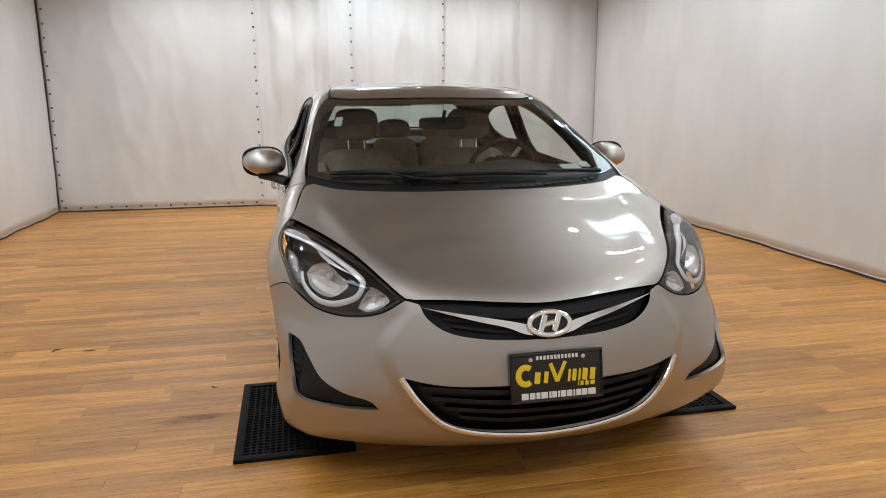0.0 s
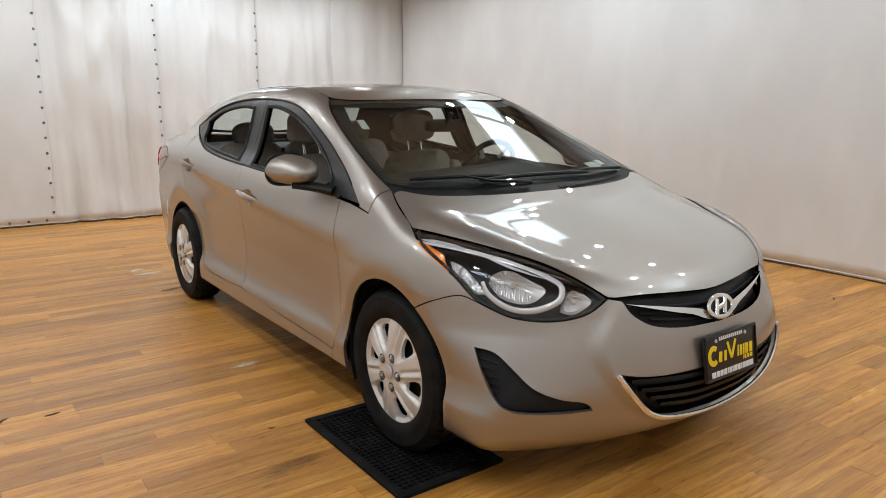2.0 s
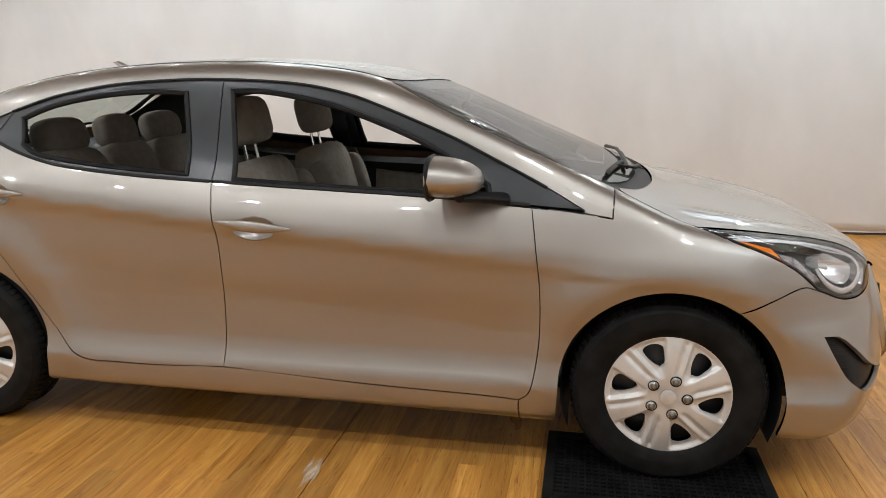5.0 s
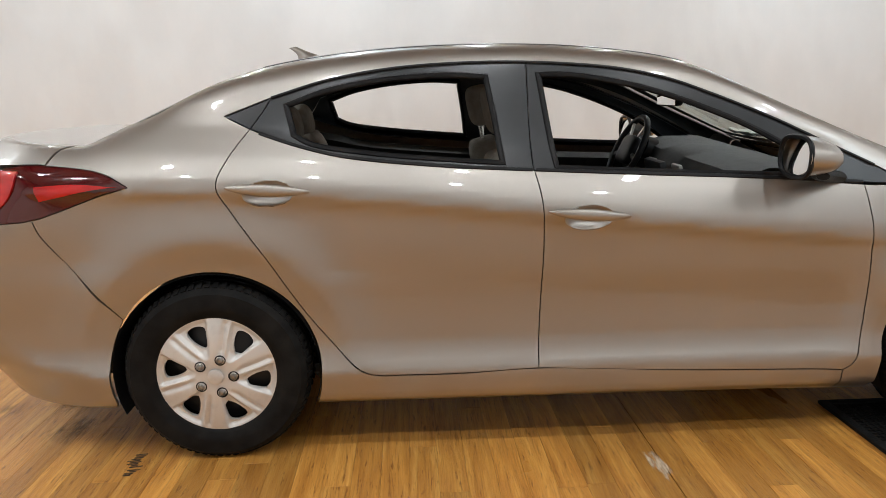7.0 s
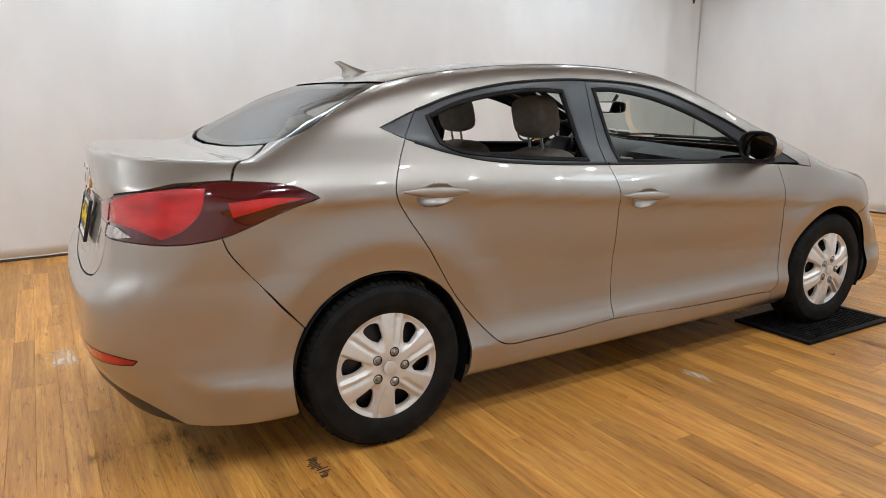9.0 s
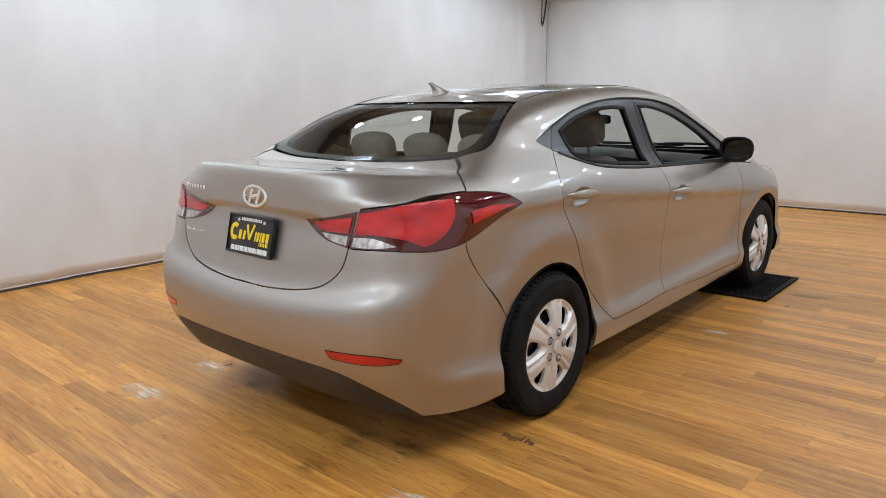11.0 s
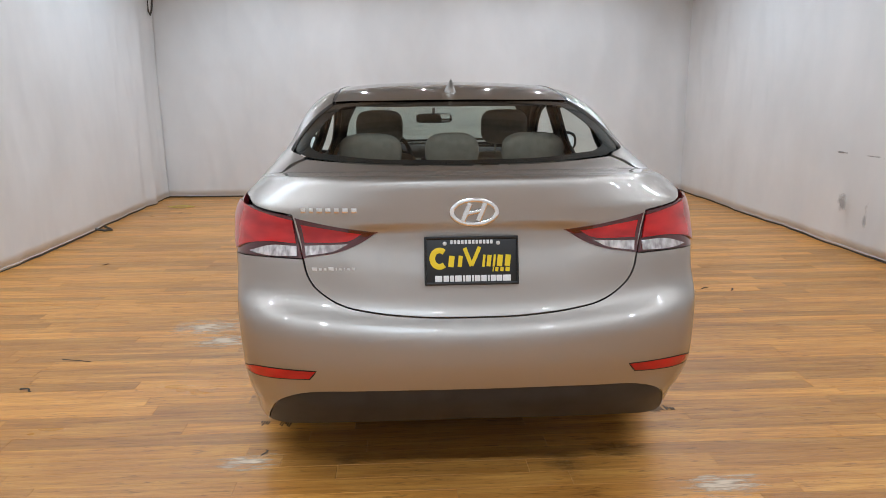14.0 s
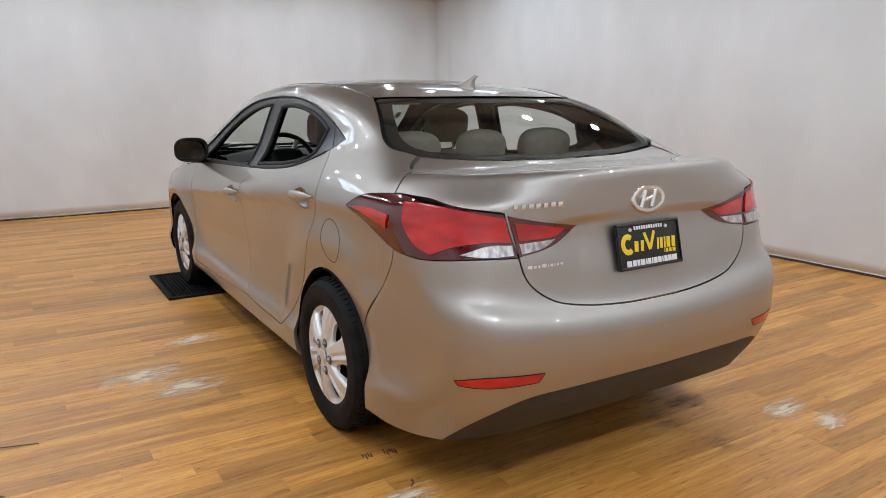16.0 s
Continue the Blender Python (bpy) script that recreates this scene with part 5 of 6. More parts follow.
panel("window_frame", "side", [S((0.262, 1.347), (0.515, 1.345), (0.731, 1.329), (0.947, 1.292), (1.135, 1.236)), S((1.135, 1.236), (1.203, 1.138)), S((1.203, 1.138), (1.061, 1.088), (0.896, 1.048), (0.605, 1.015), (0.257, 0.991)), S((0.257, 0.991), (0.262, 1.17), (0.262, 1.347))], TRIM, tuple(rear_doors), holes=[RW_HOLE], lift=-0.004, mirror=True, rim=0.03, grid=0.025, label="satin black window frame")
panel("quarter_trim", "side", [S((1.290, 1.178), (1.135, 1.236)), S((1.135, 1.236), (1.203, 1.138)), S((1.203, 1.138), (1.290, 1.178))], TRIM, car, lift=-0.004, mirror=True, rim=0.02)
for hole, doors in ((FW_HOLE, front_doors), (RW_HOLE, rear_doors)):
    rimline = outline(Chart("side"), hole, 0.02, 0.006)
    q = Chart("side").back(rimline)
    n = skin_normals(q)
    for sx, door in ((1, doors[0]), (-1, doors[1])):
        s = np.array([sx, 1, 1])
        part("window_seal", tube_bm((q - n * 0.006) * s, 0.011, 8, True, 0.9, None, [Vector(a) for a in n * s]), BLACK, door)
# black strip along the belt
bead("belt_seal", "side", S((1.17, 1.122), (1.061, 1.086), (0.896, 1.046), (0.605, 1.013), (0.262, 0.990)), 0.007, BLACK, tuple(rear_doors), mirror=True, lift=0.001)
bead("belt_seal", "side", S((0.25, 0.990), (-0.148, 0.969), (-0.515, 0.952), (-0.885, 0.930)), 0.007, BLACK, tuple(front_doors), mirror=True, lift=0.001)
bead("drip_rail", "side", S(*DLO_TOP[1:-1]), 0.005, BLACK, car, mirror=True, lift=0.001)


# ---- door handles and mirrors
def handle(ends, doors):
    (y0, z0), (y1, z1) = ends
    a, b = side_at(y0, z0), side_at(y1, z1)
    n = skin_normals(np.array([side_at((y0 + y1) / 2, (z0 + z1) / 2)]))[0]
    edge = np.array(cup_rim(ends))[:-1]
    away = skin_normals(edge)
    mid = edge.mean(0)
    for sx, door in ((1, doors[0]), (-1, doors[1])):
        s = np.array([sx, 1, 1])
        bm = bmesh.new()
        rings = []
        for r, h in ((1.03, 0.0006), (1.0, 0.0012), (0.96, -0.0005), (0.88, -0.008), (0.70, -0.020), (0.38, -0.028), (0.0, -0.030)):
            rings.append([bm.verts.new((mid + (p - mid) * r + w * h) * s) for p, w in zip(edge, away)])
        c = len(edge)
        for p, q in zip(rings, rings[1:]):
            for i in range(c):
                bm.faces.new((p[i], p[(i + 1) % c], q[(i + 1) % c], q[i]))
        bmesh.ops.remove_doubles(bm, verts=bm.verts[:], dist=1e-5)
        part("handle_cup", bm, PAINT, door)
        pts, tap = [], []
        for t in np.linspace(0, 1, 21):
            bow = math.sin(math.pi * t)
            pts.append((a + (b - a) * t + n * (0.003 + 0.024 * bow**0.7)) * s)
            tap.append(0.12 + 0.88 * bow**0.75)
        part("door_handle", tube_bm(pts, 0.0205, 14, False, 0.55, tap, Vector(n * s)), PAINT, door)


handle(HANDLES[0], front_doors)
handle(HANDLES[1], rear_doors)


def mirror_unit(sx, door):
    """A painted teardrop shell open to the rear, the glass in it, and its black foot."""
    rows, cols = 14, 24
    bm = bmesh.new()
    rings = []
    for i in range(rows + 1):
        t = i / rows
        y = -0.575 - 0.170 * t
        k = math.sqrt(max(0.0, 1 - t**2.8))
        cz = 1.030 - 0.012 * t
        ring = []
        for j in range(cols):
            a = 2 * math.pi * j / cols
            ca, sa = math.cos(a), math.sin(a)
            rx = 0.102 * k
            rz = (0.070 if sa > 0 else 0.062) * k * (1 - 0.22 * max(0.0, ca))
            ex = 2 / 2.4
            ring.append(bm.verts.new((sx * (0.915 - 0.030 * t + rx * math.copysign(abs(ca) ** ex, ca)), y, cz + rz * math.copysign(abs(sa) ** ex, sa))))
        rings.append(ring)
    for p, q in zip(rings, rings[1:]):
        for j in range(cols):
            bm.faces.new((p[j], p[(j + 1) % cols], q[(j + 1) % cols], q[j]))
    bmesh.ops.remove_doubles(bm, verts=bm.verts[:], dist=1e-5)
    shell = part("side_mirror", bm, PAINT, door, "champagne door mirror with black foot")
    bm = bmesh.new()
    ring = [bm.verts.new((sx * (0.915 + 0.088 * math.copysign(abs(math.cos(a)) ** 0.7, math.cos(a))), -0.590, 1.030 + 0.060 * math.copysign(abs(math.sin(a)) ** 0.7, math.sin(a)))) for a in np.linspace(0, 2 * math.pi, 32, endpoint=False)]
    bm.faces.new(ring)
    bm.transform(Matrix.Translation((sx * 0.915, -0.594, 1.030)) @ Matrix.Rotation(radians(9), 4, "X") @ Matrix.Rotation(radians(sx * 6), 4, "Z") @ Matrix.Translation((-sx * 0.915, 0.590, -1.030)))
    part("mirror_glass", bm, MIRROR, shell)
    rim = [(sx * (0.915 + 0.094 * math.copysign(abs(math.cos(a)) ** 0.7, math.cos(a))), -0.580, 1.030 + 0.066 * math.copysign(abs(math.sin(a)) ** 0.7, math.sin(a))) for a in np.linspace(0, 2 * math.pi, 32, endpoint=False)]
    part("mirror_rim", tube_bm(rim, 0.008, 6, True, 1.0, None, (0, 1, 0)), BLACK, shell)
    part("mirror_foot", tube_bm([(sx * 0.79, -0.80, 0.945), (sx * 0.83, -0.745, 0.955), (sx * 0.87, -0.70, 0.962), (sx * 0.93, -0.67, 0.966)], 0.034, 12, False, 0.6, [1.1, 1.0, 0.95, 0.6]), BLACK, shell)


mirror_unit(-1, front_doors[0])
mirror_unit(1, front_doors[1])


# ---- wheels
def wheel(x, y, side, turn):
    w = new("wheel")
    w.parent = car
    w.matrix_basis = Matrix.Translation((x, y, HUB_Z)) @ (Matrix.Identity(4) if side > 0 else Matrix.Rotation(math.pi, 4, "Z")) @ Matrix.Rotation(radians(turn), 4, "X")
    prof = [(0.198, -0.075), (0.215, -0.092), (0.250, -0.099), (0.285, -0.095), (0.303, -0.082), (0.310, -0.068)]
    groove = [(0.313, -0.052), (0.3135, -0.048), (0.306, -0.046), (0.306, -0.040), (0.3145, -0.038), (0.315, -0.008), (0.307, -0.006), (0.307, 0.006), (0.315, 0.008), (0.3145, 0.038), (0.306, 0.040), (0.306, 0.046), (0.3135, 0.048), (0.313, 0.052)]
    bead_side = [(0.310, 0.068), (0.303, 0.082), (0.292, 0.0915), (0.288, 0.096), (0.280, 0.0965), (0.250, 0.099), (0.232, 0.0985), (0.228, 0.096), (0.215, 0.093), (0.203, 0.084), (0.198, 0.070)]
    tyre = part("tyre", lathe_bm(prof + groove + bead_side, 96), RUBBER, w, "worn black rubber tyre")
    # tread blocks at the shoulder
    bm = bmesh.new()
    for k in range(72):
        for sgn in (-1, 1):
            b = box_bm((0.030, 0.017, 0.006), 0.0, 1, Matrix.Rotation(2 * math.pi * k / 72, 4, "X") @ Matrix.Translation((sgn * 0.062, 0, 0.3125)) @ Matrix.Rotation(radians(sgn * 22), 4, "Y"))
            tmp = bpy.data.meshes.new("tmp")
            b.to_mesh(tmp)
            b.free()
            bm.from_mesh(tmp)
            bpy.data.meshes.remove(tmp)
    tagged(part("tread", bm, RUBBER, tyre, smooth=False), kind="stuff")
    rim_profile = [(0.200, -0.09), (0.192, -0.08), (0.186, -0.02), (0.186, 0.03), (0.150, 0.036), (0.120, 0.050), (0.060, 0.052), (0.0, 0.052)]
    rim = part("rim", lathe_bm(rim_profile, 48), STEEL, w, "black steel wheel")
    for k in range(6):
        a = 2 * math.pi * k / 6 + 0.5
        c = lathe_bm([(0.0, 0.0), (0.017, 0.0), (0.017, 0.004), (0.0, 0.004)], 14)
        c.transform(Matrix.Translation((0.042, 0.140 * math.cos(a), 0.140 * math.sin(a))))
        part("rim_hole", c, BLACK, rim)
    # wheel cover: broad blades over a dished plate with six windows
    ring = lambda r, n: np.array([(r * math.cos(t), r * math.sin(t)) for t in np.linspace(0, 2 * math.pi, n, endpoint=False)])
    loops = [ring(0.218, 96)]
    for k in range(6):
        a = 2 * math.pi * (k + 0.5) / 6
        shape = smooth_chain([(0.100, 0.006), (0.116, -0.010), (0.145, -0.026), (0.170, -0.030), (0.180, -0.014), (0.179, 0.016), (0.166, 0.034), (0.134, 0.030), (0.110, 0.022), (0.100, 0.006)], 0.005)[:-1]
        loops.append(np.stack([shape[:, 0] * math.cos(a) - shape[:, 1] * math.sin(a), shape[:, 0] * math.sin(a) + shape[:, 1] * math.cos(a)], 1))
    pts, tris = fill(loops, 0.0042)
    rr, aa = np.hypot(*pts.T), np.arctan2(pts[:, 1], pts[:, 0])
    u = ((aa / (2 * math.pi) * 6) % 1.0)
    u = np.where(u > 0.5, u - 1, u)
    across = u * 2 * math.pi / 6 * rr
    h = 0.102 - 0.020 * ((rr - 0.08) / 0.13) ** 2
    blade = np.clip((0.036 + 0.13 * np.clip(rr - 0.07, 0, 1) - np.abs(across + 0.05 * (rr - 0.10))) / 0.013, 0, 1)
    blade = blade * blade * (3 - 2 * blade)
    reach = np.clip((rr - 0.066) / 0.03, 0, 1) * np.clip((0.201 - rr) / 0.014, 0, 1)
    h = h - reach * 0.015 * (1 - blade)
    # a scooped groove runs along one side of each blade
    h = h - reach * blade * 0.009 * np.exp(-(((across + 0.05 * (rr - 0.10) - 0.012 - 0.10 * np.clip(rr - 0.10, 0, 1)) / 0.009) ** 2))
    h = h - 0.016 * np.clip((rr - 0.210) / 0.008, 0, 1)
    verts = [(float(z), float(p[1]), float(p[0])) for z, p in zip(h, pts)]
    faces = [tuple(t) for t in tris]
    count = 0
    for lp in loops:
        c0 = len(verts)
        for i in range(len(lp)):
            x0, y0, z0 = verts[count + i]
            verts.append((x0 - 0.014, y0, z0))
        for i in range(len(lp)):
            k2 = (i + 1) % len(lp)
            faces.append((count + i, count + k2, c0 + k2, c0 + i))
        count += len(lp)
    cover_bm = bmesh.new()
    bv = [cover_bm.verts.new(v) for v in verts]
    for t in faces:
        cover_bm.faces.new([bv[int(i)] for i in t])
    cover = part("wheel_cover", cover_bm, SILVER, w, "scuffed silver six-spoke wheel cover")
    for k in range(5):
        a = 2 * math.pi * (k + 0.15) / 5
        nut = lathe_bm([(0.0125, 0.086), (0.0125, 0.102), (0.0105, 0.104), (0.009, 0.098), (0.0085, 0.104), (0.006, 0.108), (0.0, 0.109)], 16)
        nut.transform(Matrix.Translation((0.003, 0.061 * math.sin(a), 0.061 * math.cos(a))))
        part("lug_nut", nut, STEEL_BRIGHT, cover)
        pocket = lathe_bm([(0.0125, 0.1000), (0.0175, 0.1035), (0.0190, 0.1020)], 20)
        pocket.transform(Matrix.Translation((0.0, 0.061 * math.sin(a), 0.061 * math.cos(a))))
        part("nut_pocket", pocket, STEEL, cover)
    cap = lathe_bm([(0.027, 0.103), (0.026, 0.109), (0.022, 0.1105), (0.0, 0.112)], 28)
    part("centre_cap", cap, SILVER, cover)
    return w


wheel(-0.765, AXLE_F, -1, -10)
wheel(-0.770, AXLE_R, -1, -8)
wheel(0.765, AXLE_F, 1, 20)
wheel(0.770, AXLE_R, 1, -8)
for yc in (AXLE_F, AXLE_R):
    for sx in (-1, 1):
        bm = bmesh.new()
        rows = []
        for x in (0.845, 0.80, 0.60, 0.52):
            rows.append([bm.verts.new((sx * x, yc + (0.352 if x > 0.55 else 0.30) * math.cos(a), HUB_Z + (0.352 if x > 0.55 else 0.30) * math.sin(a))) for a in np.linspace(radians(-24), radians(204), 30)])
        for p, q in zip(rows, rows[1:]):
            for i in range(29):
                bm.faces.new((p[i], p[i + 1], q[i + 1], q[i]))
        bm.faces.new(rows[-1])
        part("wheel_housing", bm, BLACK, car)
part("underbody", box_bm((1.05, 3.9, 0.06), 0.02, 2, Matrix.Translation((0, 0.02, 0.22))), BLACK, car)
part("underbody", box_bm((1.56, 1.86, 0.06), 0.02, 2, Matrix.Translation((0, 0.0, 0.21))), BLACK, car)

# ---- antenna, wipers, badges, plates
bm = bmesh.new()
rings = []
for t in np.linspace(0, 1, 12):
    half, y = 0.030 * (1 - t) ** 0.6 * (1 if t < 1 else 0) + 0.002, None
    z = 0.0
    ring = []
    ylo, yhi = 0.985 + 0.150 * t**0.75, 1.145 - 0.020 * math.sin(math.pi * t) + 0.022 * t
    zt = t * 0.072
    for a in np.linspace(0, 2 * math.pi, 16, endpoint=False):
        c, s_ = math.cos(a), math.sin(a)
        ring.append(bm.verts.new((half * (1 - 0.55 * t) * s_, (ylo + yhi) / 2 + (yhi - ylo) / 2 * c, zt)))
    rings.append(ring)
for p, q in zip(rings, rings[1:]):
    for i in range(16):
        bm.faces.new((p[i], p[(i + 1) % 16], q[(i + 1) % 16], q[i]))
bm.faces.new(rings[-1])
base = float(top_at(0, 1.10)[2])
bm.transform(Matrix.Translation((0, 1.10, base - 0.006)) @ Matrix.Rotation(radians(-9), 4, "X") @ Matrix.Translation((0, -1.10, 0)))
part("antenna", bm, PAINT, car, "shark-fin roof antenna")


def wiper(pivot, knee, tip0, tip1):
    arm = part("wiper", tube_bm([top_at(*pivot) + np.array((0, 0, 0.012)), top_at(*knee) + np.array((0, 0, 0.022)), (top_at(*tip0) + top_at(*tip1)) / 2 + np.array((0, 0, 0.022))], 0.009, 8, False, 0.7, [1.5, 1.0, 0.6]), BLACK, car, "black windscreen wiper")
    pts = [top_at(tip0[0] + (tip1[0] - tip0[0]) * t, tip0[1] + (tip1[1] - tip0[1]) * t) + np.array((0, 0, 0.012)) for t in np.linspace(0, 1, 12)]
    part("wiper_blade", tube_bm(pts, 0.010, 8, False, 0.9, [0.5] + [1] * 10 + [0.5]), BLACK, arm)


wiper((0.62, -1.16), (0.38, -1.20), (-0.32, -1.215), (0.34, -1.215))
wiper((-0.08, -1.27), (-0.28, -1.245), (-0.62, -1.13), (-0.16, -1.205))


def badge(parent, x, y, z, lean, w, h, side):
    """An oval ring round two slanted bars joined by a third."""
    m = Matrix.Translation((x, y, z)) @ Matrix.Rotation(radians(lean), 4, "X")
    pts = [m @ Vector((w * math.cos(a), 0, h * math.sin(a))) for a in np.linspace(0, 2 * math.pi, 40, endpoint=False)]
    ring = part("badge", tube_bm(pts, 0.0088, 10, True, 0.6, None, m.to_3x3() @ Vector((0, 1, 0))), CHROME, parent, "oval chrome badge")
    for x0, x1 in ((-0.50, -0.18), (0.18, 0.50)):
        pts = [m @ Vector((side * w * (x0 + (x1 - x0) * t), -0.002 * (1 if y < 0 else -1), h * (-0.72 + 1.44 * t))) for t in (0, 0.5, 1)]
        part("badge_bar", tube_bm(pts, 0.0115, 10, False, 0.5, [0.8, 0.9, 0.8], m.to_3x3() @ Vector((0, 1, 0))), CHROME, ring)
    pts = [m @ Vector((side * w * (-0.30 + 0.6 * t), -0.002 * (1 if y < 0 else -1), h * (-0.12 + 0.24 * t))) for t in (0, 0.5, 1)]
    part("badge_bar", tube_bm(pts, 0.0085, 10, False, 0.5, None, m.to_3x3() @ Vector((0, 1, 0))), CHROME, ring)
    back = bmesh.new()
    back.faces.new([back.verts.new(m @ Vector((0.97 * w * math.cos(a), 0.004 * (1 if y < 0 else -1), 0.97 * h * math.sin(a)))) for a in np.linspace(0, 2 * math.pi, 40, endpoint=False)])
    part("badge_back", back, DASH if y < 0 else PAINT, ring)
    return ring


badge(front_bumper, 0.0, -2.172, 0.616, -22, 0.068, 0.037, 1)
badge(trunk_lid, -0.008, 2.220, 0.997, 6, 0.074, 0.040, -1)


def plate(parent, y, z, lean, turn, offset):
    """A black plate in a black frame, with plain blocks of print."""
    m = Matrix.Translation((offset, y, z)) @ Matrix.Rotation(radians(turn), 4, "Z") @ Matrix.Rotation(radians(lean), 4, "X")
    body = part("number_plate", box_bm((0.312, 0.008, 0.160), 0.004, 2, m), PLATE, parent, "black dealer plate with yellow and white print")
    frame_bm = tube_bm([m @ Vector(p) for p in ((-0.151, -0.005, -0.075), (0.151, -0.005, -0.075), (0.151, -0.005, 0.075), (-0.151, -0.005, 0.075))], 0.006, 8, True, 0.8, None, m.to_3x3() @ Vector((0, 1, 0)))
    part("plate_frame", frame_bm, PLATE, body)

    def block(x, z0, w, h, mat, slant=0.0):
        bm = box_bm((w, 0.0022, h), 0.0008, 1)
        for v in bm.verts:
            v.co.x *= 1 - 0.25 * (abs(v.co.z) / (h / 2)) ** 2 if mat is YELLOW else 1
        bm.transform(m @ Matrix.Translation((x, -0.005, z0)) @ Matrix.Rotation(slant + (radians(7) if mat is YELLOW and not slant else 0), 4, "Y"))
        part("print_block", bm, mat, body, smooth=False)

    for x in np.linspace(-0.066, 0.066, 12):
        block(x, 0.0615, 0.0085, 0.013, WHITE)
    for x in (-0.088, 0.088):
        scr = lathe_bm([(0.0, 0.004), (0.006, 0.003), (0.007, 0.0)], 12)
        scr.transform(m @ Matrix.Translation((x, -0.004, 0.057)) @ Matrix.Rotation(radians(-90), 4, "Z"))
        part("plate_screw", scr, SILVER, body)
    # yellow word in blocks: a large round, small ones, a large wedge, small ones
    pts = [m @ Vector((-0.106 + 0.024 * math.cos(a), -0.0055, 0.008 + 0.027 * math.sin(a))) for a in np.linspace(radians(50), radians(310), 16)]
    part("print_ring", tube_bm(pts, 0.0095, 6, False, 0.15, None, m.to_3x3() @ Vector((0, 1, 0))), YELLOW, body)
    for x, w, h in ((-0.067, 0.024, 0.037), (-0.038, 0.018, 0.037), (0.040, 0.011, 0.040), (0.057, 0.018, 0.038), (0.0745, 0.010, 0.040), (0.093, 0.023, 0.038), (0.119, 0.023, 0.038)):
        block(x, -0.002 + 0.0008 * (x > 0), w, h, YELLOW)
    block(-0.012, 0.012, 0.017, 0.064, YELLOW, radians(-20))
    block(0.013, 0.014, 0.016, 0.068, YELLOW, radians(24))
    for x, w in ((0.070, 0.004), (0.082, 0.013), (0.099, 0.014), (0.118, 0.018)):
        block(x, -0.030, w, 0.014, YELLOW)
    for x, w in ((-0.110, 0.023), (-0.085, 0.018), (-0.066, 0.013), (-0.045, 0.022), (-0.026, 0.007), (-0.012, 0.016), (0.003, 0.007), (0.018, 0.018), (0.039, 0.018), (0.055, 0.006), (0.070, 0.017), (0.090, 0.019), (0.115, 0.026)):
        block(x, -0.0585, w, 0.0205, WHITE)
    return body


plate(front_bumper, -2.216, 0.455, -9, 0, 0.012)
plate(trunk_lid, 2.246, 0.840, -14, 180, 0.003)
for k, w in enumerate((0.024, 0.022, 0.027, 0.027, 0.024, 0.026, 0.027)):
    x = 0.546 - 0.0285 * k
    q, n = skin_path("rear", [(x, 2.18, 1.006), (x + 0.001, 2.18, 1.006)])
    part("letter_block", box_bm((w - 0.008, 0.004, 0.017), 0.0015, 2, Matrix.Translation(q[0] + n[0] * 0.002) @ Matrix.Rotation(radians(-4), 4, "Z")), CHROME, trunk_lid)
for k, (x, w, h) in enumerate(((0.510, 0.020, 0.016), (0.490, 0.013, 0.011), (0.474, 0.010, 0.011), (0.455, 0.020, 0.018), (0.438, 0.006, 0.012), (0.425, 0.012, 0.011), (0.412, 0.006, 0.012), (0.399, 0.012, 0.011), (0.383, 0.013, 0.011))):
    q, n = skin_path("rear", [(x, 2.21, 0.815), (x + 0.001, 2.21, 0.815)])
    part("decal_block", box_bm((w - 0.003, 0.0015, h), 0.0004, 1, Matrix.Translation(q[0] + n[0] * 0.0005) @ Matrix.Rotation(radians(-6), 4, "Z") @ Matrix.Rotation(radians(-12), 4, "X")), WHITE, trunk_lid, smooth=False)
# fuel flap on the left rear flank
flap = S(*[(1.42 + 0.085 * math.cos(a), 0.80 + 0.085 * math.sin(a)) for a in np.linspace(0, 2 * math.pi, 28)])
fp, fn = skin_path("side", flap, 0.0, 0.01)
part("fuel_flap_seam", tube_bm(fp * np.array([-1, 1, 1]), 0.0018, 6, False, 0.5, None, [Vector(a) for a in fn * np.array([-1, 1, 1])]), BLACK, car)


# ---- the cabin
part("cabin_floor", box_bm((1.44, 2.5, 0.04), 0.01, 2, Matrix.Translation((0, 0.25, 0.27))), DASH, car)
panel("headliner", "top", both_ways([T((0, -0.40), (-0.3, -0.37), (-0.50, -0.30)), T((-0.50, -0.30), (-0.50, 0.4), (-0.50, 1.10)), T((-0.50, 1.10), (-0.3, 1.16), (0, 1.175))]), LINER, car, lift=-0.035, rim=0)
panel("pillar_trim", "side", [S((1.13, 1.235), (0.95, 1.292), (0.73, 1.331), (0.5, 1.347), (0.26, 1.349), (-0.05, 1.331), (-0.30, 1.286), (-0.534, 1.205), (-0.722, 1.112), (-0.898, 1.015), (-1.0, 0.955)), [side_at(-1.0, 0.955), top_at(-0.685, -1.05)], T((-0.685, -1.05), (-0.645, -0.72), (-0.59, -0.42), (-0.53, -0.25), (-0.50, 0.2), (-0.50, 0.8), (-0.50, 1.13), (-0.55, 1.30), (-0.60, 1.45), (-0.62, 1.60)), [top_at(-0.62, 1.60), side_at(1.68, 0.95)], [side_at(1.68, 0.95), side_at(1.30, 0.95)], S((1.30, 0.95), (1.27, 1.045), (1.203, 1.135), (1.13, 1.235))], DASH, car, lift=-0.03, rim=0, mirror=True)
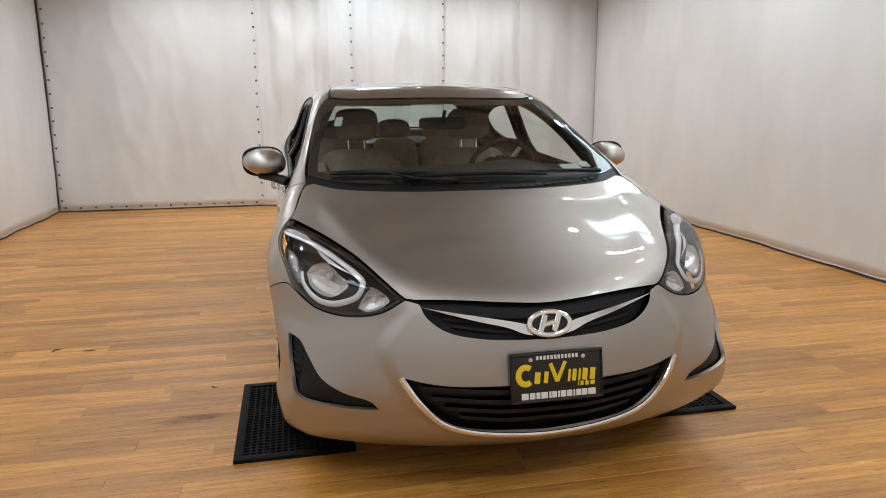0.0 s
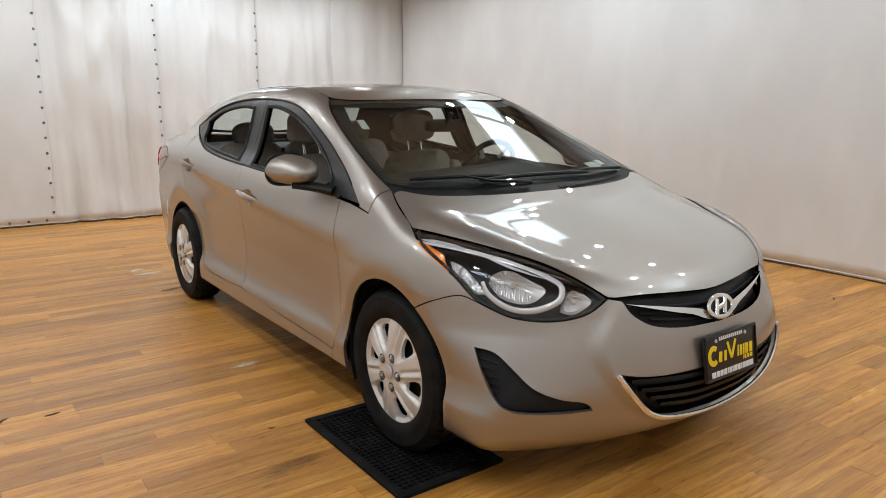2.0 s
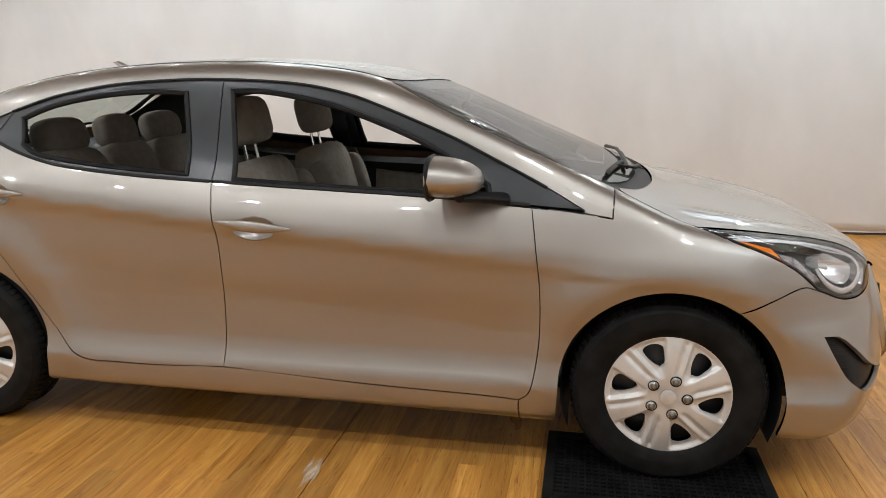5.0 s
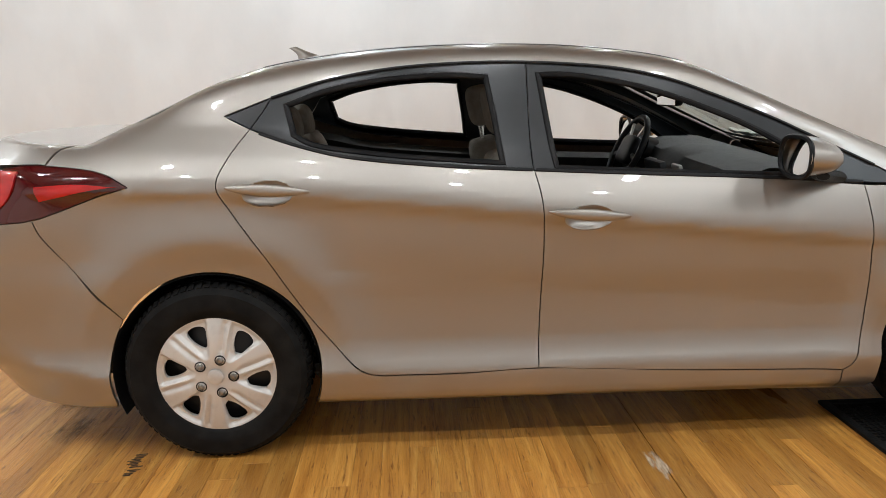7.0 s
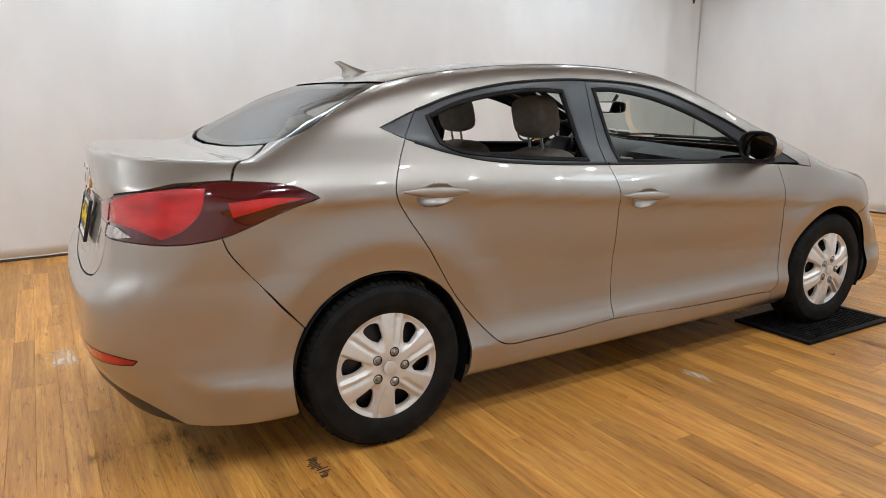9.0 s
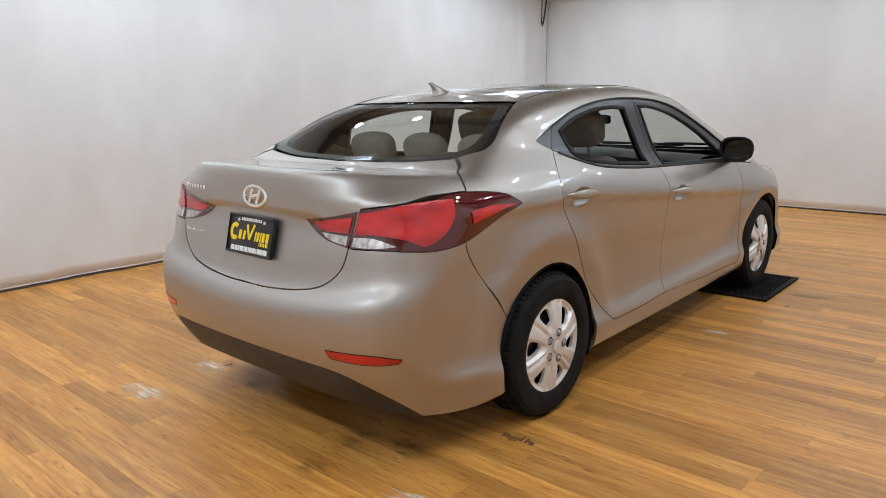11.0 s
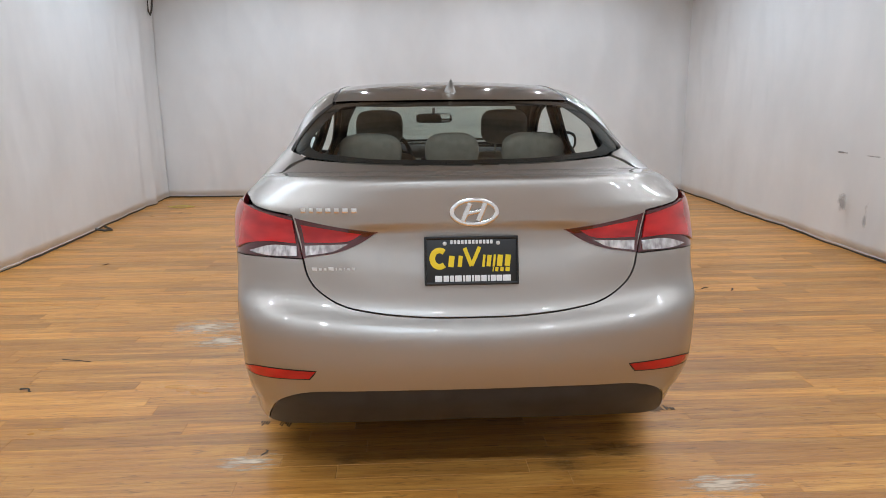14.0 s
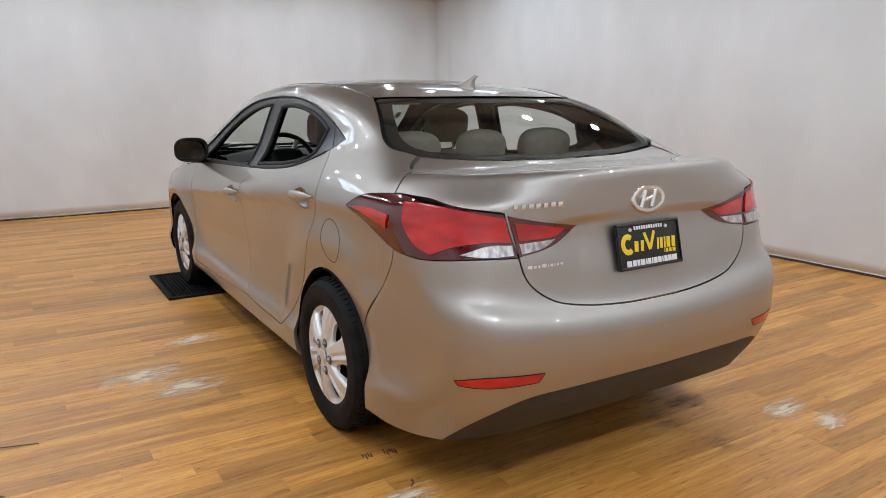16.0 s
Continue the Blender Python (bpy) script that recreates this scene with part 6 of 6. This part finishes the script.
panel("door_card", "side", [S((-0.86, 0.36), (0.21, 0.36)), S((0.21, 0.36), (0.22, 0.978)), S((0.22, 0.978), (-0.148, 0.960), (-0.515, 0.942), (-0.86, 0.922)), S((-0.86, 0.922), (-0.86, 0.36))], DASH, tuple(front_doors), lift=-0.075, rim=0.05, gap=0, mirror=True)
panel("card_insert", "side", [S((-0.62, 0.70), (0.12, 0.70)), S((0.12, 0.70), (0.12, 0.86)), S((0.12, 0.86), (-0.30, 0.85), (-0.62, 0.82)), S((-0.62, 0.82), (-0.62, 0.70))], FABRIC, tuple(front_doors), lift=-0.082, rim=0.008, gap=0, mirror=True)
panel("door_card", "side", [S((0.26, 0.36), (0.85, 0.36)), S((0.85, 0.36), (1.1, 0.72), (1.16, 1.09)), S((1.16, 1.09), (1.061, 1.072), (0.896, 1.034), (0.605, 1.003), (0.26, 0.980)), S((0.26, 0.980), (0.26, 0.36))], DASH, tuple(rear_doors), lift=-0.075, rim=0.05, gap=0, mirror=True)
panel("card_insert", "side", [S((0.34, 0.72), (1.0, 0.72)), S((1.0, 0.72), (1.05, 0.93)), S((1.05, 0.93), (0.7, 0.90), (0.34, 0.88)), S((0.34, 0.88), (0.34, 0.72))], FABRIC, tuple(rear_doors), lift=-0.082, rim=0.008, gap=0, mirror=True)


def cushion(size, m, round_=0.5, puff=0.0, rows=10):
    """A stuffed block: a box with full, rounded edges."""
    bm = bmesh.new()
    bmesh.ops.create_cube(bm, size=2)
    bmesh.ops.subdivide_edges(bm, edges=bm.edges[:], cuts=rows, use_grid_fill=True)
    for v in bm.verts:
        c = v.co.copy()
        p = 1 / (2 + 6 * (1 - round_))
        k = (abs(c.x) ** (1 / p) + abs(c.y) ** (1 / p) + abs(c.z) ** (1 / p)) ** p
        big = max(abs(c.x), abs(c.y), abs(c.z))
        c = c * (big / k)
        v.co = Vector((c.x * size[0] / 2, c.y * size[1] / 2, c.z * size[2] / 2))
    bm.transform(m)
    return bm


def front_seat(x):
    seat = part("front_seat", cushion((0.50, 0.52, 0.19), Matrix.Translation((x, -0.10, 0.46)) @ Matrix.Rotation(radians(6), 4, "X"), 0.35), FABRIC, car, "beige cloth front seat")
    part("backrest", cushion((0.47, 0.17, 0.58), Matrix.Translation((x, 0.22, 0.745)) @ Matrix.Rotation(radians(-17), 4, "X"), 0.45), FABRIC, seat)
    for sx in (-1, 1):
        part("bolster", cushion((0.09, 0.20, 0.46), Matrix.Translation((x + sx * 0.205, 0.185, 0.73)) @ Matrix.Rotation(radians(-17), 4, "X") @ Matrix.Rotation(radians(sx * 8), 4, "Y"), 0.6), FABRIC, seat)
        part("headrest_post", tube_bm([(x + sx * 0.05, 0.300, 0.98), (x + sx * 0.05, 0.328, 1.14)], 0.0065, 8), CHROME, seat)
    part("headrest", cushion((0.27, 0.125, 0.195), Matrix.Translation((x, 0.318, 1.182)) @ Matrix.Rotation(radians(-12), 4, "X"), 0.72), FABRIC, seat)
    part("seat_frame", box_bm((0.44, 0.46, 0.12), 0.03, 2, Matrix.Translation((x, -0.08, 0.34))), DASH, seat)


front_seat(-0.365)
front_seat(0.365)
bench = part("rear_bench", cushion((1.24, 0.52, 0.20), Matrix.Translation((0, 0.80, 0.46)) @ Matrix.Rotation(radians(6), 4, "X"), 0.25), FABRIC, car, "beige cloth rear bench")
for x, w in ((-0.42, 0.46), (0.0, 0.34), (0.42, 0.46)):
    part("backrest", cushion((w, 0.17, 0.62), Matrix.Translation((x, 1.10, 0.76)) @ Matrix.Rotation(radians(-20), 4, "X"), 0.35), FABRIC, bench)
    part("headrest", cushion((0.29 if x else 0.25, 0.13, 0.165), Matrix.Translation((x * 0.90, 1.205, 1.115)) @ Matrix.Rotation(radians(-12), 4, "X"), 0.85), FABRIC, bench)
    part("headrest_post", tube_bm([(x * 0.93 - 0.04, 1.20, 1.0), (x * 0.93 - 0.04, 1.205, 1.07)], 0.006, 8), CHROME, bench)
part("parcel_shelf", box_bm((1.26, 0.46, 0.04), 0.012, 2, Matrix.Translation((0, 1.44, 1.015)) @ Matrix.Rotation(radians(4), 4, "X")), DASH, car)
part("brake_lamp", box_bm((0.26, 0.05, 0.03), 0.008, 2, Matrix.Translation((0, 1.58, 1.045))), DASH, car)

# dashboard
dash_rows = [(-0.98, 0.905), (-0.90, 0.955), (-0.78, 0.985), (-0.62, 0.985), (-0.52, 0.955), (-0.50, 0.90), (-0.54, 0.80), (-0.52, 0.70), (-0.60, 0.55), (-0.62, 0.40)]
bm = bmesh.new()
grid = []
for x in np.linspace(-0.70, 0.70, 25):
    hump = 0.035 * math.exp(-(((x - 0.365) / 0.2) ** 2)) + 0.012 * math.exp(-((x / 0.18) ** 2))
    pull = 0.10 * abs(x / 0.7) ** 2
    grid.append([bm.verts.new((x, y + pull * (0.8 if y < -0.8 else 0.1) + (0.05 * math.exp(-((x / 0.16) ** 2)) if 0.5 < z < 0.92 else 0), z + (hump if z > 0.94 else 0) - 0.015 * abs(x / 0.7) ** 3)) for y, z in dash_rows])
for p, q in zip(grid, grid[1:]):
    for i in range(len(dash_rows) - 1):
        bm.faces.new((p[i], p[i + 1], q[i + 1], q[i]))
dash = part("dashboard", bm, DASH, car, "dark grey moulded dashboard")
part("centre_stack", box_bm((0.22, 0.03, 0.24), 0.012, 2, Matrix.Translation((0, -0.462, 0.82)) @ Matrix.Rotation(radians(-12), 4, "X")), TRIM, dash)
part("radio", box_bm((0.16, 0.012, 0.075), 0.005, 2, Matrix.Translation((0, -0.448, 0.86)) @ Matrix.Rotation(radians(-12), 4, "X")), SILVER, dash)
part("console", box_bm((0.20, 0.75, 0.16), 0.03, 2, Matrix.Translation((0, -0.10, 0.42))), DASH, car)
for x in (-0.60, -0.155, 0.155, 0.60):
    vent = part("air_vent", box_bm((0.10, 0.02, 0.065), 0.012, 2, Matrix.Translation((x, -0.488, 0.90)) @ Matrix.Rotation(radians(-12), 4, "X")), SILVER, dash)
for x in (0.29, 0.44):
    d = lathe_bm([(0.058, 0.0), (0.056, 0.05), (0.048, 0.052), (0.046, 0.012), (0.0, 0.012)], 28, "Z")
    d.transform(Matrix.Translation((x, -0.53, 0.955)) @ Matrix.Rotation(radians(-70), 4, "X"))
    part("dial", d, BLACK, dash)
wheel_m = Matrix.Translation((0.365, -0.425, 0.945)) @ Matrix.Rotation(radians(-65), 4, "X")
steer = part("steering_wheel", tube_bm([wheel_m @ Vector((0.182 * math.cos(a), 0.182 * math.sin(a), 0)) for a in np.linspace(0, 2 * math.pi, 48, endpoint=False)], 0.0155, 10, True, 1.0, None, wheel_m.to_3x3() @ Vector((0, 0, 1))), BLACK, car, "black four-spoke steering wheel")
part("wheel_hub", cushion((0.19, 0.15, 0.06), wheel_m @ Matrix.Translation((0, -0.01, -0.005)), 0.6, rows=6), BLACK, steer)
for sx, sy in ((-1, 0.15), (1, 0.15), (-0.6, -0.9), (0.6, -0.9)):
    part("spoke", tube_bm([wheel_m @ Vector((0.07 * sx, 0.06 * sy, 0)), wheel_m @ Vector((0.176 * sx if abs(sx) == 1 else 0.17 * sx, 0.175 * sy if abs(sx) < 1 else 0.03, 0))], 0.014, 8, False, 0.5, None, wheel_m.to_3x3() @ Vector((0, 0, 1))), SILVER if abs(sx) < 1 else BLACK, steer)
part("column", tube_bm([wheel_m @ Vector((0, 0, -0.03)), wheel_m @ Vector((0, 0, -0.20))], 0.05, 12), DASH, steer)
inner_mirror = part("rear_view_mirror", cushion((0.25, 0.035, 0.065), Matrix.Translation((0.015, -0.50, 1.205)), 0.5, rows=6), BLACK, car, "black rear-view mirror")
part("mirror_glass", box_bm((0.225, 0.002, 0.052), 0.0005, 1, Matrix.Translation((0.015, -0.4815, 1.205))), MIRROR, inner_mirror)
part("mirror_stem", tube_bm([(0.015, -0.515, 1.215), (0.015, -0.56, 1.27)], 0.010, 8), BLACK, inner_mirror)
for sx in (-1, 1):
    part("sun_visor", box_bm((0.42, 0.15, 0.018), 0.007, 2, Matrix.Translation((sx * 0.33, -0.245, 1.322)) @ Matrix.Rotation(radians(14), 4, "X")), LINER, car)
for x, y, w, h in ((-0.54, -0.62, 0.035, 0.10), (0.50, -1.10, 0.10, 0.05), (0.58, -1.07, 0.05, 0.05)):
    q = top_at(x, y)
    n = skin_normals(np.array([q]))[0]
    part("screen_sticker", box_bm((w, h, 0.001), 0, 1, Matrix.Translation(q - n * 0.009) @ Vector(n).to_track_quat("Z", "Y").to_matrix().to_4x4()), STICKER, windshield, smooth=False)


# ---- floor boards
def board_mesh(length, width, height=0.012, chamfer=0.0007):
    c = chamfer
    x, y = length / 2, width / 2
    v = [(-x, -y, -height), (x, -y, -height), (x, y, -height), (-x, y, -height), (-x, -y, -c), (x, -y, -c), (x, y, -c), (-x, y, -c), (-x + c, -y + c, 0), (x - c, -y + c, 0), (x - c, y - c, 0), (-x + c, y - c, 0)]
    f = [(8, 9, 10, 11)]
    for i in range(4):
        j = (i + 1) % 4
        f += [(i, j, 4 + j, 4 + i), (4 + i, 4 + j, 8 + j, 8 + i)]
    return v, f


BOARD_W = 0.096
lengths = [1.22, 0.72, 0.47]
shared = []
for length in lengths:
    v, f = board_mesh(length - 0.0006, BOARD_W - 0.0005)
    me = bpy.data.meshes.new("board")
    me.from_pydata(v, [], f)
    me.materials.append(OAK)
    shared.append((me, v, f))
rng = random.Random(4)
rest_v, rest_f = [], []
near_count = 0
row = 0
y = -0.17 - 53 * BOARD_W
while y < 5.45:
    # one long open seam crosses the room under the car
    if row == 53:
        y += 0.003
    row += 1
    x = -3.9 + rng.uniform(0, 1.1)
    x -= 1.22 if x > -3.72 else 0
    while x < 3.75:
        k = rng.choices((0, 1, 2), (6, 2, 1))[0]
        length = lengths[k]
        cx, cy, cz = x + length / 2, y + BOARD_W / 2, rng.uniform(-0.0005, 0.0003)
        me, v, f = shared[k]
        if -2.9 < cx < 1.2 and -2.6 < cy < 2.6 and near_count < 300:
            ob = new("board", me)
            ob.parent = floor
            ob.matrix_basis = Matrix.Translation((cx, cy, cz))
            near_count += 1
        else:
            at = len(rest_v)
            rest_v += [(min(max(p[0] + cx, -3.84), 3.70), p[1] + cy, p[2] + cz) for p in v]
            rest_f += [tuple(i + at for i in q) for q in f]
        x += length
    y += BOARD_W
tagged(mesh_object("far_boards", rest_v, rest_f, OAK_FAR, floor, smooth=False), kind="stuff")
